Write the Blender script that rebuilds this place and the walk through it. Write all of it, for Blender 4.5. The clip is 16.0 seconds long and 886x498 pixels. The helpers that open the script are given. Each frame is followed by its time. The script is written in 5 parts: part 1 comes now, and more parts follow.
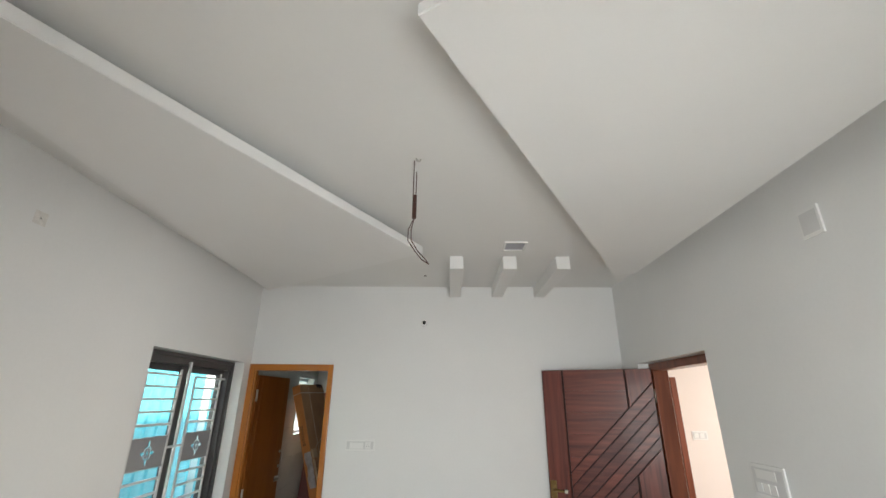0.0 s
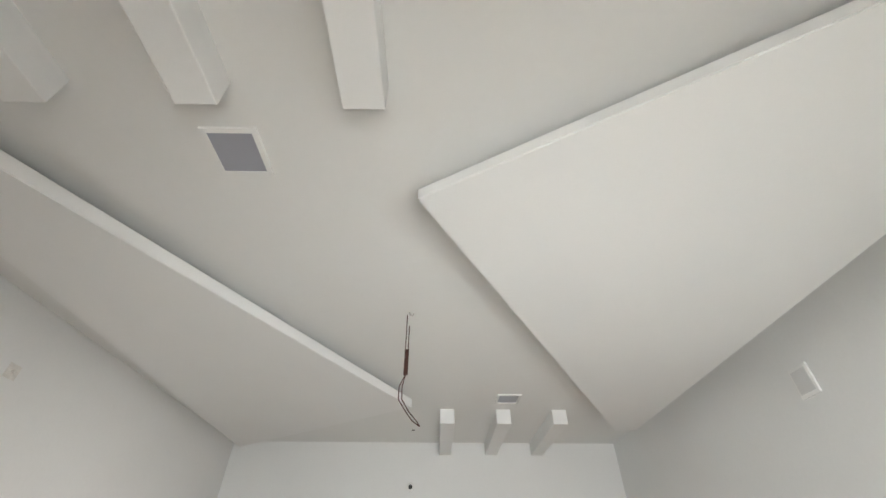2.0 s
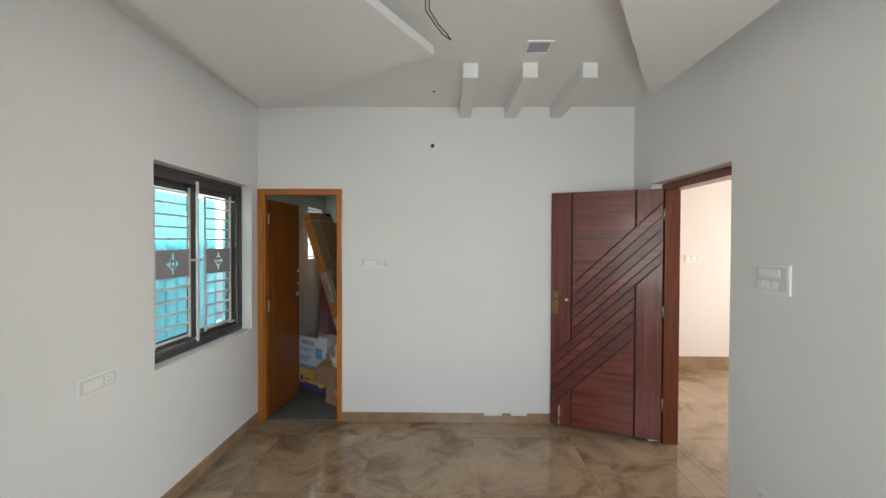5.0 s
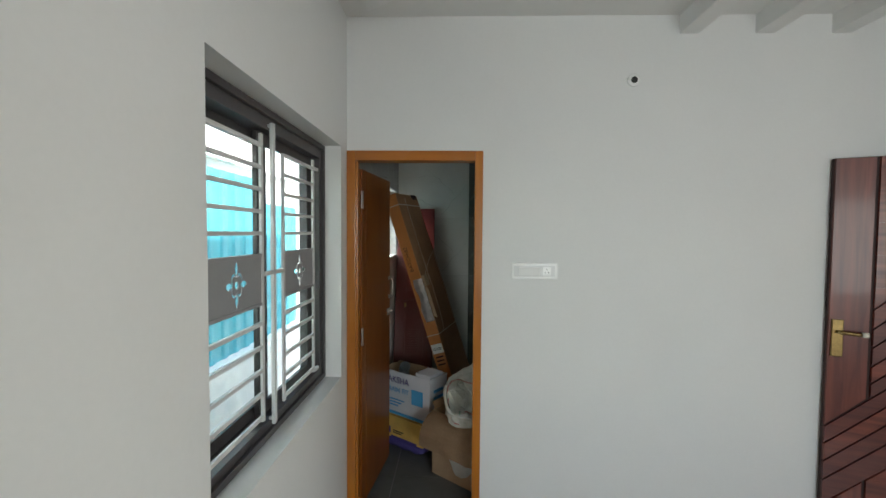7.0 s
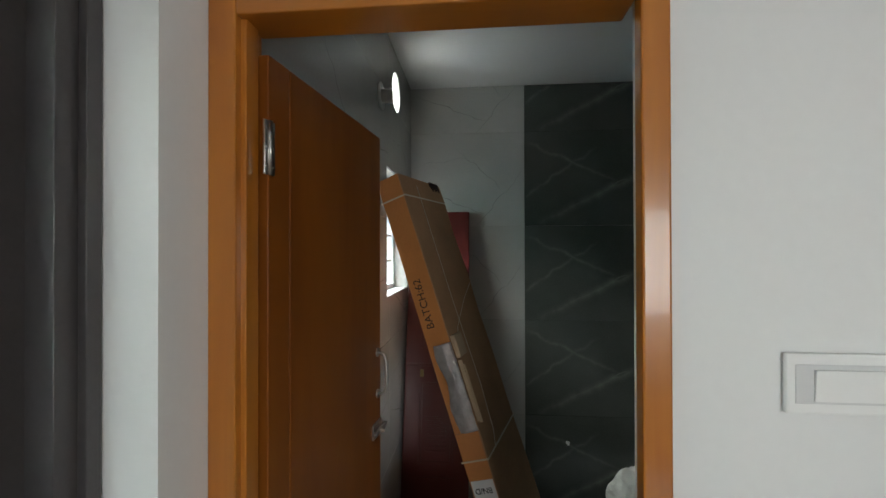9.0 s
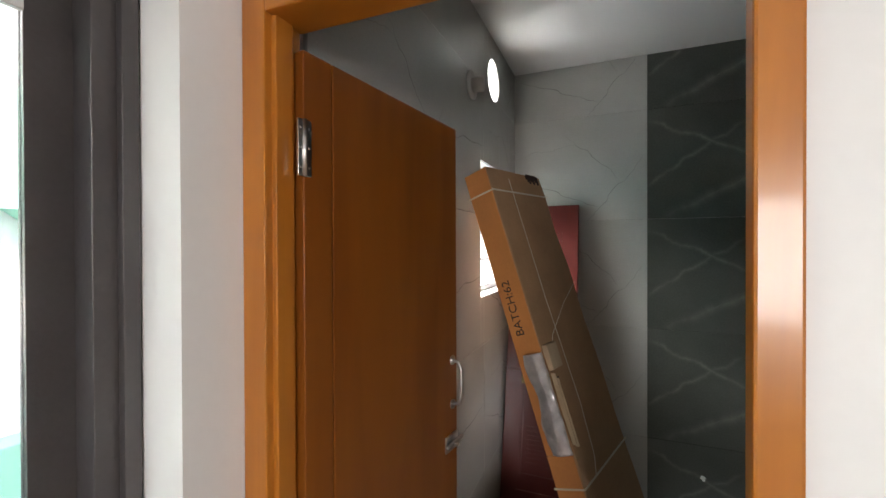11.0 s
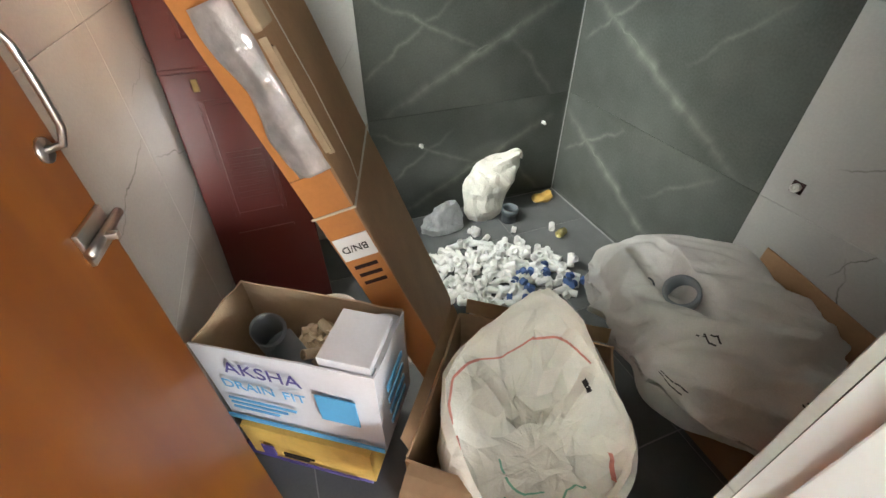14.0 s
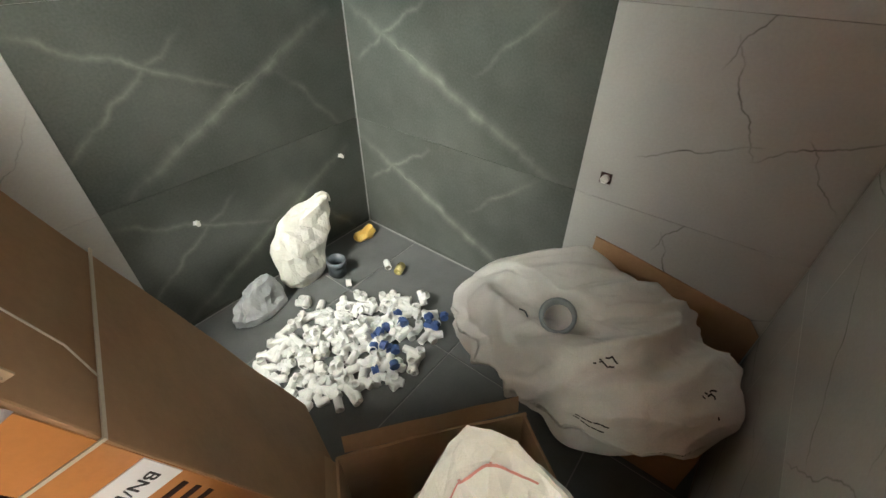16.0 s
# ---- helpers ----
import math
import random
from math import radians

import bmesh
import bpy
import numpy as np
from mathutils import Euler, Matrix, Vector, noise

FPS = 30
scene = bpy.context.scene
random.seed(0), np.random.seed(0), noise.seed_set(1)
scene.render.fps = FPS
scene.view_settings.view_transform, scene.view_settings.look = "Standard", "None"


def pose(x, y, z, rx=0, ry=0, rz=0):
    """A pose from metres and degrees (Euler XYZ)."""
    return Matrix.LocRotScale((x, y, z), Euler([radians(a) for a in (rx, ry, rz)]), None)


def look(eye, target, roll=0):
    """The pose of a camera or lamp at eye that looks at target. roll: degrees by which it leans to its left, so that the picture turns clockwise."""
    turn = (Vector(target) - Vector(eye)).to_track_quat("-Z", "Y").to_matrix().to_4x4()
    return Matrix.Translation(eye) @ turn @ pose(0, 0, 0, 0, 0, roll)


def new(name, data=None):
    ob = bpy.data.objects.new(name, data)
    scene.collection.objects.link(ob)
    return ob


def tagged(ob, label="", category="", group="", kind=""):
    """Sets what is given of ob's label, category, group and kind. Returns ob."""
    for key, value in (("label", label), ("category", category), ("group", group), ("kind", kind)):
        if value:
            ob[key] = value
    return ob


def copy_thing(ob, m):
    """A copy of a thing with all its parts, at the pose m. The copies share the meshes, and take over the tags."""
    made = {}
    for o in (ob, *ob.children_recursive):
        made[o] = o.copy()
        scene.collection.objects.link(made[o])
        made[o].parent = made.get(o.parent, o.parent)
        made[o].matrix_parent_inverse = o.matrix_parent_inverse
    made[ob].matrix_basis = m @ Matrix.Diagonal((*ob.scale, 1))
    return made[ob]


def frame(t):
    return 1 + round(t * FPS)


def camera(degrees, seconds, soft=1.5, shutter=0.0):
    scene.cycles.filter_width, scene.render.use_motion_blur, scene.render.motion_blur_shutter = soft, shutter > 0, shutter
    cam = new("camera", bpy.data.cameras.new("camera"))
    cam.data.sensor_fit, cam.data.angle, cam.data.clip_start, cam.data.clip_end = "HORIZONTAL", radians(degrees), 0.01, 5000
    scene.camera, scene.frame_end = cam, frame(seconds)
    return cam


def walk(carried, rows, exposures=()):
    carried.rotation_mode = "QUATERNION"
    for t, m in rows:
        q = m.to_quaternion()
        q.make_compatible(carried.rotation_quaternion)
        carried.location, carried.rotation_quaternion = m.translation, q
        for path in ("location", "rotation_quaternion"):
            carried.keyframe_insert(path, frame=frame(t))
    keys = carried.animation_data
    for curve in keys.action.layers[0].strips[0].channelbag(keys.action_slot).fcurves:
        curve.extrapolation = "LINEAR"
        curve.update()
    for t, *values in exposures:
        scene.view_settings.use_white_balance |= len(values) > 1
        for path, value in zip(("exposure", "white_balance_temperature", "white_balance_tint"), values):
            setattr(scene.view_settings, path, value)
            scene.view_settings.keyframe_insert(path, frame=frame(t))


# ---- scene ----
from mathutils.bvhtree import BVHTree

cam = camera(93.8, 16.0)
PATH = [
    (0, (0.184, 0.135, 1.797), (0.15, 2.013, 2.485), 0.5),
    (0.5, (0.175, 0.117, 1.839), (0.15, 1.866, 2.807), 0.4),
    (1, (0.165, 0.099, 1.85), (0.149, 1.731, 3.006), 0.4),
    (1.5, (0.163, 0.085, 1.851), (0.164, 1.646, 3.101), 0.2),
    (2, (0.166, 0.078, 1.848), (0.183, 1.631, 3.107), 0.2),
    (2.5, (0.156, 0.111, 1.846), (0.193, 1.726, 3.025), 0.0),
    (3, (0.158, 0.159, 1.816), (0.21, 1.902, 2.795), -0.1),
    (3.5, (0.164, 0.192, 1.753), (0.218, 2.061, 2.461), -0.1),
    (4, (0.172, 0.22, 1.697), (0.208, 2.181, 2.087), 0.1),
    (4.5, (0.185, 0.257, 1.645), (0.191, 2.253, 1.763), 0.2),
    (5, (0.09, 0.303, 1.618), (0.063, 2.303, 1.588), 0.2),
    (5.2, (-0.018, 0.36, 1.614), (-0.067, 2.359, 1.55), 0.2),
    (7.5, (-1.182, 2.229, 1.649), (-1.237, 4.227, 1.57), 0.5),
    (8, (-1.239, 2.748, 1.627), (-1.268, 4.748, 1.585), 0.2),
    (10.3, (-1.035, 3.485, 1.657), (-1.639, 5.391, 1.701), -0.2),
    (10.5, (-1.031, 3.483, 1.658), (-1.702, 5.367, 1.694), -0.1),
    (11, (-1.047, 3.488, 1.655), (-1.811, 5.337, 1.642), -0.2),
    (11.5, (-1.056, 3.512, 1.612), (-1.789, 5.364, 1.43), -0.5),
    (12, (-1.088, 3.552, 1.54), (-1.674, 5.402, 1.057), -0.8),
    (12.5, (-1.158, 3.617, 1.46), (-1.504, 5.409, 0.643), -1.0),
    (13, (-1.258, 3.686, 1.406), (-1.29, 5.378, 0.34), -1.3),
    (13.5, (-1.272, 3.871, 1.388), (-0.981, 5.437, 0.178), -0.6),
    (14, (-1.234, 4.083, 1.389), (-0.684, 5.529, 0.122), -0.5),
    (14.5, (-1.221, 4.215, 1.373), (-0.451, 5.532, 0.079), -0.2),
    (15, (-1.176, 4.325, 1.346), (-0.224, 5.506, 0.043), -0.2),
    (15.5, (-1.134, 4.385, 1.349), (-0.046, 5.451, 0.053), -0.4),
    (16, (-1.082, 4.421, 1.364), (0.159, 5.387, 0.13), 0.3),
]
EXPOSURES = [(0, 2.35, 6600, 5), (1.5, 2.5, 6600, 5), (2.5, 2.5, 6600, 5), (3.5, 2.28, 6600, 5), (5.2, 2.32, 6600, 4), (8, 2.1, 6300, 0), (10.5, 3.12, 6700, 12), (12, 3.3, 6800, 10), (13, 3.75, 6800, 6), (14, 4.65, 6900, 10), (16, 4.75, 7300, 10)]
walk(cam, [(t, look(eye, target, roll)) for t, eye, target, roll in PATH], EXPOSURES)

# ---- world and light ----
world = bpy.data.worlds.new("sky")
scene.world = world
world.use_nodes = True
_w = world.node_tree
_sky = _w.nodes.new("ShaderNodeTexSky")
_sky.sky_type = "NISHITA"
_sky.sun_disc = False
_sky.sun_elevation = math.radians(50)
_sky.sun_rotation = math.radians(105)
_sky.air_density = 1.0
_sky.dust_density = 3.0
_w.links.new(_sky.outputs[0], _w.nodes["Background"].inputs[0])
_w.nodes["Background"].inputs[1].default_value = 0.15
sun = new("sun", bpy.data.lights.new("sun", "SUN"))
sun.data.energy = 3.0
sun.data.angle = math.radians(2)
sun.data.color = (1.0, 0.96, 0.9)
sun.matrix_world = look((9, -2.4, 11), (0, 0, 0))


def window_light(name, eye, target, w, h, power, color):
    lamp = new(name, bpy.data.lights.new(name, "AREA"))
    lamp.data.shape, lamp.data.size, lamp.data.size_y = "RECTANGLE", w, h
    lamp.data.energy, lamp.data.color = power, color
    lamp.matrix_world = look(eye, target)
    return lamp


# Added lamp in an unseen back opening, to light the bedroom from behind.
window_light("back_window_daylight", (0.55, -0.42, 1.5), (0.2, 4, 0.9), 1.5, 1.2, 4.9, (0.97, 0.98, 1.0)).data.spread = math.radians(118)
# Added lamp that brightens the hall; no hall window is in view.
window_light("hall_window_daylight", (5.15, 4.0, 1.5), (2.0, 4.2, 1.2), 1.6, 1.3, 13, (1.0, 0.93, 0.88))
window_light("bath_window_daylight", (-1.80, 5.58, 1.735), (-0.4, 5.55, 0.3), 0.54, 0.60, 1.2, (0.93, 0.98, 1.0)).data.spread = math.radians(86)
window_light("vent_daylight", (-1.80, 5.53, 2.49), (0.5, 5.4, 2.6), 0.2, 0.2, 0.35, (0.95, 0.98, 1.0))


# ---- materials ----
def mat(name, color, rough=0.5, metal=0.0, var=0.08, scale=6.0, bump=0.1, fine=120.0, coat=0.0, alpha_mix=0.0, random=0.0):
    """A plain surface with mottling at two scales and a fine relief."""
    m = bpy.data.materials.new(name)
    m.use_nodes = True
    nt = m.node_tree
    n, l = nt.nodes, nt.links
    b = n["Principled BSDF"]
    tc = n.new("ShaderNodeTexCoord")
    big = n.new("ShaderNodeTexNoise")
    big.inputs["Scale"].default_value = scale
    big.inputs["Detail"].default_value = 4
    small = n.new("ShaderNodeTexNoise")
    small.inputs["Scale"].default_value = fine
    small.inputs["Detail"].default_value = 3
    l.new(tc.outputs["Object"], big.inputs["Vector"])
    l.new(tc.outputs["Object"], small.inputs["Vector"])
    add = n.new("ShaderNodeMath")
    add.operation = "MULTIPLY_ADD"
    l.new(small.outputs[0], add.inputs[0])
    add.inputs[1].default_value = 0.4
    l.new(big.outputs[0], add.inputs[2])
    src = add.outputs[0]
    if random:
        info = n.new("ShaderNodeObjectInfo")
        r = n.new("ShaderNodeMath")
        r.operation = "MULTIPLY_ADD"
        l.new(info.outputs["Random"], r.inputs[0])
        r.inputs[1].default_value = random
        l.new(src, r.inputs[2])
        src = r.outputs[0]
    ramp = n.new("ShaderNodeValToRGB")
    ramp.color_ramp.elements[0].position, ramp.color_ramp.elements[1].position = 0.4, 1.0 + 0.6 * random
    ramp.color_ramp.elements[0].color = (*[c * (1 - var) for c in color], 1)
    ramp.color_ramp.elements[1].color = (*[min(1, c * (1 + var)) for c in color], 1)
    l.new(src, ramp.inputs[0])
    l.new(ramp.outputs[0], b.inputs["Base Color"])
    b.inputs["Roughness"].default_value = rough
    b.inputs["Metallic"].default_value = metal
    b.inputs["Coat Weight"].default_value = coat
    b.inputs["Coat Roughness"].default_value = 0.08
    if bump:
        bp = n.new("ShaderNodeBump")
        bp.inputs["Strength"].default_value = bump
        bp.inputs["Distance"].default_value = 0.003
        l.new(small.outputs[0], bp.inputs["Height"])
        l.new(bp.outputs[0], b.inputs["Normal"])
    return m


def wood(name, dark, light, axis, rough=0.35, coat=0.3, stretch=14.0, scale=2.2):
    """Grain that runs along an axis of the object."""
    m = mat(name, light, rough, coat=coat, bump=0)
    nt = m.node_tree
    n, l = nt.nodes, nt.links
    b = n["Principled BSDF"]
    tc = n.new("ShaderNodeTexCoord")
    mp = n.new("ShaderNodeMapping")
    mp.inputs["Scale"].default_value = [1.0 if i == axis else stretch for i in range(3)]
    no = n.new("ShaderNodeTexNoise")
    no.inputs["Scale"].default_value = scale
    no.inputs["Detail"].default_value = 6
    no.inputs["Distortion"].default_value = 0.6
    info = n.new("ShaderNodeObjectInfo")
    off = n.new("ShaderNodeVectorMath")
    off.operation = "ADD"
    mul = n.new("ShaderNodeMath")
    mul.operation = "MULTIPLY"
    mul.inputs[1].default_value = 17.0
    l.new(info.outputs["Random"], mul.inputs[0])
    l.new(tc.outputs["Object"], off.inputs[0])
    l.new(mul.outputs[0], off.inputs[1])
    l.new(off.outputs[0], mp.inputs["Vector"])
    l.new(mp.outputs[0], no.inputs["Vector"])
    ramp = n.new("ShaderNodeValToRGB")
    ramp.color_ramp.elements[0].position, ramp.color_ramp.elements[1].position = 0.3, 0.72
    ramp.color_ramp.elements[0].color = (*dark, 1)
    ramp.color_ramp.elements[1].color = (*light, 1)
    l.new(no.outputs[0], ramp.inputs[0])
    l.new(ramp.outputs[0], b.inputs["Base Color"])
    bp = n.new("ShaderNodeBump")
    bp.inputs["Strength"].default_value = 0.08
    bp.inputs["Distance"].default_value = 0.002
    l.new(no.outputs[0], bp.inputs["Height"])
    l.new(bp.outputs[0], b.inputs["Normal"])
    return m


def veined(name, base, vein_color, veins, rough, cloud=0.12, wob=0.05):
    """Polished porcelain slab: clouds, and veins (u, v, degrees, half length, width, strength) in the tile's own coordinates."""
    m = mat(name, base, rough, var=cloud, scale=2.5, bump=0.0)
    nt = m.node_tree
    n, l = nt.nodes, nt.links
    b = n["Principled BSDF"]
    old = b.inputs["Base Color"].links[0].from_socket
    tc = n.new("ShaderNodeTexCoord")

    def math_node(op, a, c=None, d=None):
        q = n.new("ShaderNodeMath")
        q.operation = op
        for i, v in enumerate((a, c, d)):
            if v is None:
                continue
            if isinstance(v, (int, float)):
                q.inputs[i].default_value = v
            else:
                l.new(v, q.inputs[i])
        return q.outputs[0]

    def wv2(s, i):
        """Breaks the vein up along its run."""
        q = n.new("ShaderNodeTexNoise")
        q.noise_dimensions = "1D"
        q.inputs["Scale"].default_value = 14.0
        q.inputs["Detail"].default_value = 3
        l.new(math_node("ADD", s, 11.3 * i + 5), q.inputs["W"])
        return math_node("MULTIPLY", q.outputs[0], 2.0)

    sep = n.new("ShaderNodeSeparateXYZ")
    l.new(tc.outputs["Object"], sep.inputs[0])
    total = None
    for i, (u, v, deg, half, width, strength) in enumerate(veins):
        ca, sa = math.cos(math.radians(deg)), math.sin(math.radians(deg))
        x = math_node("SUBTRACT", sep.outputs[0], u)
        y = math_node("SUBTRACT", sep.outputs[1], v)
        s = math_node("ADD", math_node("MULTIPLY", x, ca), math_node("MULTIPLY", y, sa))
        d = math_node("SUBTRACT", math_node("MULTIPLY", y, ca), math_node("MULTIPLY", x, sa))
        wv = n.new("ShaderNodeTexNoise")
        wv.noise_dimensions = "1D"
        wv.inputs["Scale"].default_value = 9.0
        wv.inputs["Detail"].default_value = 5
        l.new(math_node("ADD", s, 3.7 * i), wv.inputs["W"])
        d = math_node("ABSOLUTE", math_node("ADD", d, math_node("MULTIPLY", math_node("SUBTRACT", wv.outputs[0], 0.5), wob)))
        core = math_node("MAXIMUM", math_node("SUBTRACT", 1.0, math_node("DIVIDE", d, width)), 0.0)
        core = math_node("MULTIPLY", core, math_node("MULTIPLY", wv2(s, i), core))
        fade = math_node("MAXIMUM", math_node("SUBTRACT", 1.0, math_node("DIVIDE", math_node("ABSOLUTE", s), half)), 0.0)
        f = math_node("MULTIPLY", math_node("MULTIPLY", core, math_node("POWER", fade, 0.5)), strength)
        total = f if total is None else math_node("MAXIMUM", total, f)
    mix = n.new("ShaderNodeMix")
    mix.data_type = "RGBA"
    l.new(total, mix.inputs[0])
    l.new(old, mix.inputs[6])
    mix.inputs[7].default_value = (*vein_color, 1)
    l.new(mix.outputs[2], b.inputs["Base Color"])
    return m


def marble_floor(name):
    m = mat(name, (0.33, 0.22, 0.13), 0.07, var=0.25, scale=2.0, bump=0.0, random=0.25)
    nt = m.node_tree
    n, l = nt.nodes, nt.links
    b = n["Principled BSDF"]
    old = b.inputs["Base Color"].links[0].from_socket
    tc = n.new("ShaderNodeTexCoord")
    wn = n.new("ShaderNodeTexNoise")
    wn.inputs["Scale"].default_value = 2.3
    wn.inputs["Detail"].default_value = 9
    wn.inputs["Roughness"].default_value = 0.72
    wn.inputs["Distortion"].default_value = 0.7
    info = n.new("ShaderNodeObjectInfo")
    far = n.new("ShaderNodeMath")
    far.operation = "MULTIPLY"
    far.inputs[1].default_value = 37.0
    l.new(info.outputs["Random"], far.inputs[0])
    off = n.new("ShaderNodeVectorMath")
    off.operation = "ADD"
    l.new(tc.outputs["Object"], off.inputs[0])
    l.new(far.outputs[0], off.inputs[1])
    l.new(off.outputs[0], wn.inputs["Vector"])
    ramp = n.new("ShaderNodeValToRGB")
    e = ramp.color_ramp.elements
    e[0].position, e[0].color = 0.36, (0.12, 0.072, 0.040, 1)
    e[1].position, e[1].color = 0.66, (0.44, 0.335, 0.23, 1)
    mid = e.new(0.5)
    mid.color = (0.31, 0.225, 0.145, 1)
    l.new(wn.outputs[0], ramp.inputs[0])
    mix = n.new("ShaderNodeMix")
    mix.data_type = "RGBA"
    mix.inputs[0].default_value = 0.75
    l.new(old, mix.inputs[6])
    l.new(ramp.outputs[0], mix.inputs[7])
    l.new(mix.outputs[2], b.inputs["Base Color"])
    return m


def clear(name, color, rough, weight):
    m = bpy.data.materials.new(name)
    m.use_nodes = True
    b = m.node_tree.nodes["Principled BSDF"]
    b.inputs["Base Color"].default_value = (*color, 1)
    b.inputs["Roughness"].default_value = rough
    b.inputs["Transmission Weight"].default_value = weight
    b.inputs["IOR"].default_value = 1.3
    return m


M_WALL = mat("wall_paint", (0.78, 0.78, 0.775), 0.55, var=0.03, scale=1.5, bump=0.12, fine=60)
M_CEIL = mat("ceiling_paint", (0.80, 0.80, 0.79), 0.7, var=0.02, scale=1.2, bump=0.08, fine=50)
M_PANEL = mat("ceiling_board_paint", (0.82, 0.82, 0.815), 0.6, var=0.02, scale=1.5, bump=0.05)
M_HALL = mat("hall_paint", (0.80, 0.72, 0.68), 0.6, var=0.03, scale=1.5, bump=0.1)
M_FLOOR = marble_floor("polished_brown_marble")
M_SKIRT = mat("brown_marble_skirting", (0.33, 0.225, 0.14), 0.2, var=0.3, scale=7, bump=0.02)
M_JOINT = mat("dark_grout", (0.22, 0.15, 0.09), 0.8, var=0.1)
M_PLASTER = mat("rough_white_plaster", (0.72, 0.70, 0.67), 0.9, var=0.1, scale=30, bump=0.5)
M_ORANGE = wood("orange_varnished_frame", (0.36, 0.115, 0.012), (0.50, 0.18, 0.022), 2, 0.28, 0.35, 9.0, 1.6)
M_ORANGE_H = wood("orange_varnished_head", (0.36, 0.115, 0.012), (0.50, 0.18, 0.022), 0, 0.28, 0.35, 9.0, 1.6)
M_LEAF = wood("brown_varnished_leaf", (0.18, 0.048, 0.005), (0.26, 0.080, 0.009), 2, 0.36, 0.10, 8.0, 1.2)
M_RED_V = wood("red_wood_upright", (0.085, 0.016, 0.011), (0.21, 0.048, 0.030), 2, 0.38, 0.12, 16.0, 2.0)
M_RED_H = wood("red_wood_level", (0.085, 0.016, 0.011), (0.22, 0.052, 0.032), 0, 0.38, 0.12, 16.0, 2.0)
M_RED_D = wood("red_wood_batten", (0.065, 0.013, 0.010), (0.15, 0.034, 0.024), 0, 0.4, 0.1, 18.0, 2.0)
# Near-black for the shade in grooves, tears and cut-outs, and for print.
M_SHADE_PRINT = mat("dark_shade_and_print", (0.03, 0.008, 0.006), 0.7, var=0.2)
M_JAMB = wood("red_brown_jamb", (0.13, 0.030, 0.012), (0.22, 0.058, 0.022), 2, 0.35, 0.25, 12.0, 2.0)
M_BRASS = mat("aged_brass", (0.25, 0.17, 0.07), 0.35, 1.0, var=0.3, scale=30)
M_STEEL = mat("brushed_steel", (0.55, 0.54, 0.52), 0.3, 1.0, var=0.15, scale=40)
M_IVORY = mat("ivory_knob", (0.7, 0.66, 0.58), 0.25, var=0.05)
M_PLATE = mat("white_switch_plastic", (0.86, 0.86, 0.85), 0.25, var=0.02, bump=0)
M_SWITCH = mat("white_rocker_plastic", (0.66, 0.66, 0.66), 0.3, var=0.02, bump=0)
M_HOLE = mat("dark_socket_hole", (0.02, 0.02, 0.02), 0.6, var=0.1, bump=0)
M_ALU = mat("dark_grey_window_frame", (0.075, 0.068, 0.070), 0.4, 0.2, var=0.15, scale=8)
M_GRILL = mat("pale_grill_paint", (0.62, 0.62, 0.62), 0.4, var=0.05, scale=15)
M_SHEET = mat("grey_grill_sheet", (0.30, 0.30, 0.31), 0.45, var=0.06, scale=9)
M_GLASS = clear("window_glass", (0.95, 0.97, 0.97), 0.0, 1.0)
M_TURQ = mat("turquoise_roof_sheet", (0.085, 0.39, 0.48), 0.45, var=0.15, scale=3, bump=0.02)
M_OUTWALL = mat("white_exterior_plaster", (0.80, 0.80, 0.78), 0.8, var=0.08, scale=3, bump=0.3)
M_GREEN = mat("pale_green_exterior_paint", (0.24, 0.47, 0.38), 0.7, var=0.08, scale=3, bump=0.2)
M_EARTH = mat("dusty_cement_ground", (0.35, 0.33, 0.30), 0.9, var=0.2, scale=1.5, bump=0.5)
M_LED = mat("grey_light_diffuser", (0.36, 0.37, 0.42), 0.4, var=0.02, bump=0)
M_RUST = mat("rusty_strap", (0.06, 0.024, 0.018), 0.7, 0.3, var=0.3, scale=60)
M_WIRE = mat("brown_wire", (0.07, 0.02, 0.015), 0.45, var=0.2)
M_DARK = veined("dark_green_grey_tile", (0.095, 0.105, 0.093), (0.33, 0.35, 0.30),
                [(0.61, 0.25, 26, 0.55, 0.045, 0.40), (0.60, 0.25, 26, 0.34, 0.012, 0.45), (0.25, 0.33, 34, 0.30, 0.022, 0.30),
                 (0.32, 0.41, -25, 0.34, 0.022, 0.34), (0.95, 0.14, -48, 0.24, 0.03, 0.18)], 0.09, 0.35)
M_DARK_B = veined("dark_green_grey_tile_mirrored", (0.095, 0.105, 0.093), (0.33, 0.35, 0.30),
                  [(0.55, 0.25, -25.5, 0.62, 0.05, 0.36), (0.36, 0.34, -25.5, 0.30, 0.013, 0.42), (0.26, 0.42, 33, 0.26, 0.022, 0.32),
                   (0.85, 0.45, 40, 0.22, 0.02, 0.2)], 0.09, 0.35)
WHITE_VEINS = [(0.265, 0.16, -21, 0.26, 0.0045, 0.65), (0.55, 0.15, 50, 0.26, 0.004, 0.55), (0.44, 0.37, -42, 0.20, 0.0045, 0.6),
               (0.98, 0.30, 6, 0.22, 0.0048, 0.7), (0.20, 0.42, 10, 0.16, 0.0035, 0.35)]
M_WHITE = veined("white_marble_tile", (0.50, 0.505, 0.48), (0.11, 0.105, 0.095), WHITE_VEINS, 0.2, 0.12)
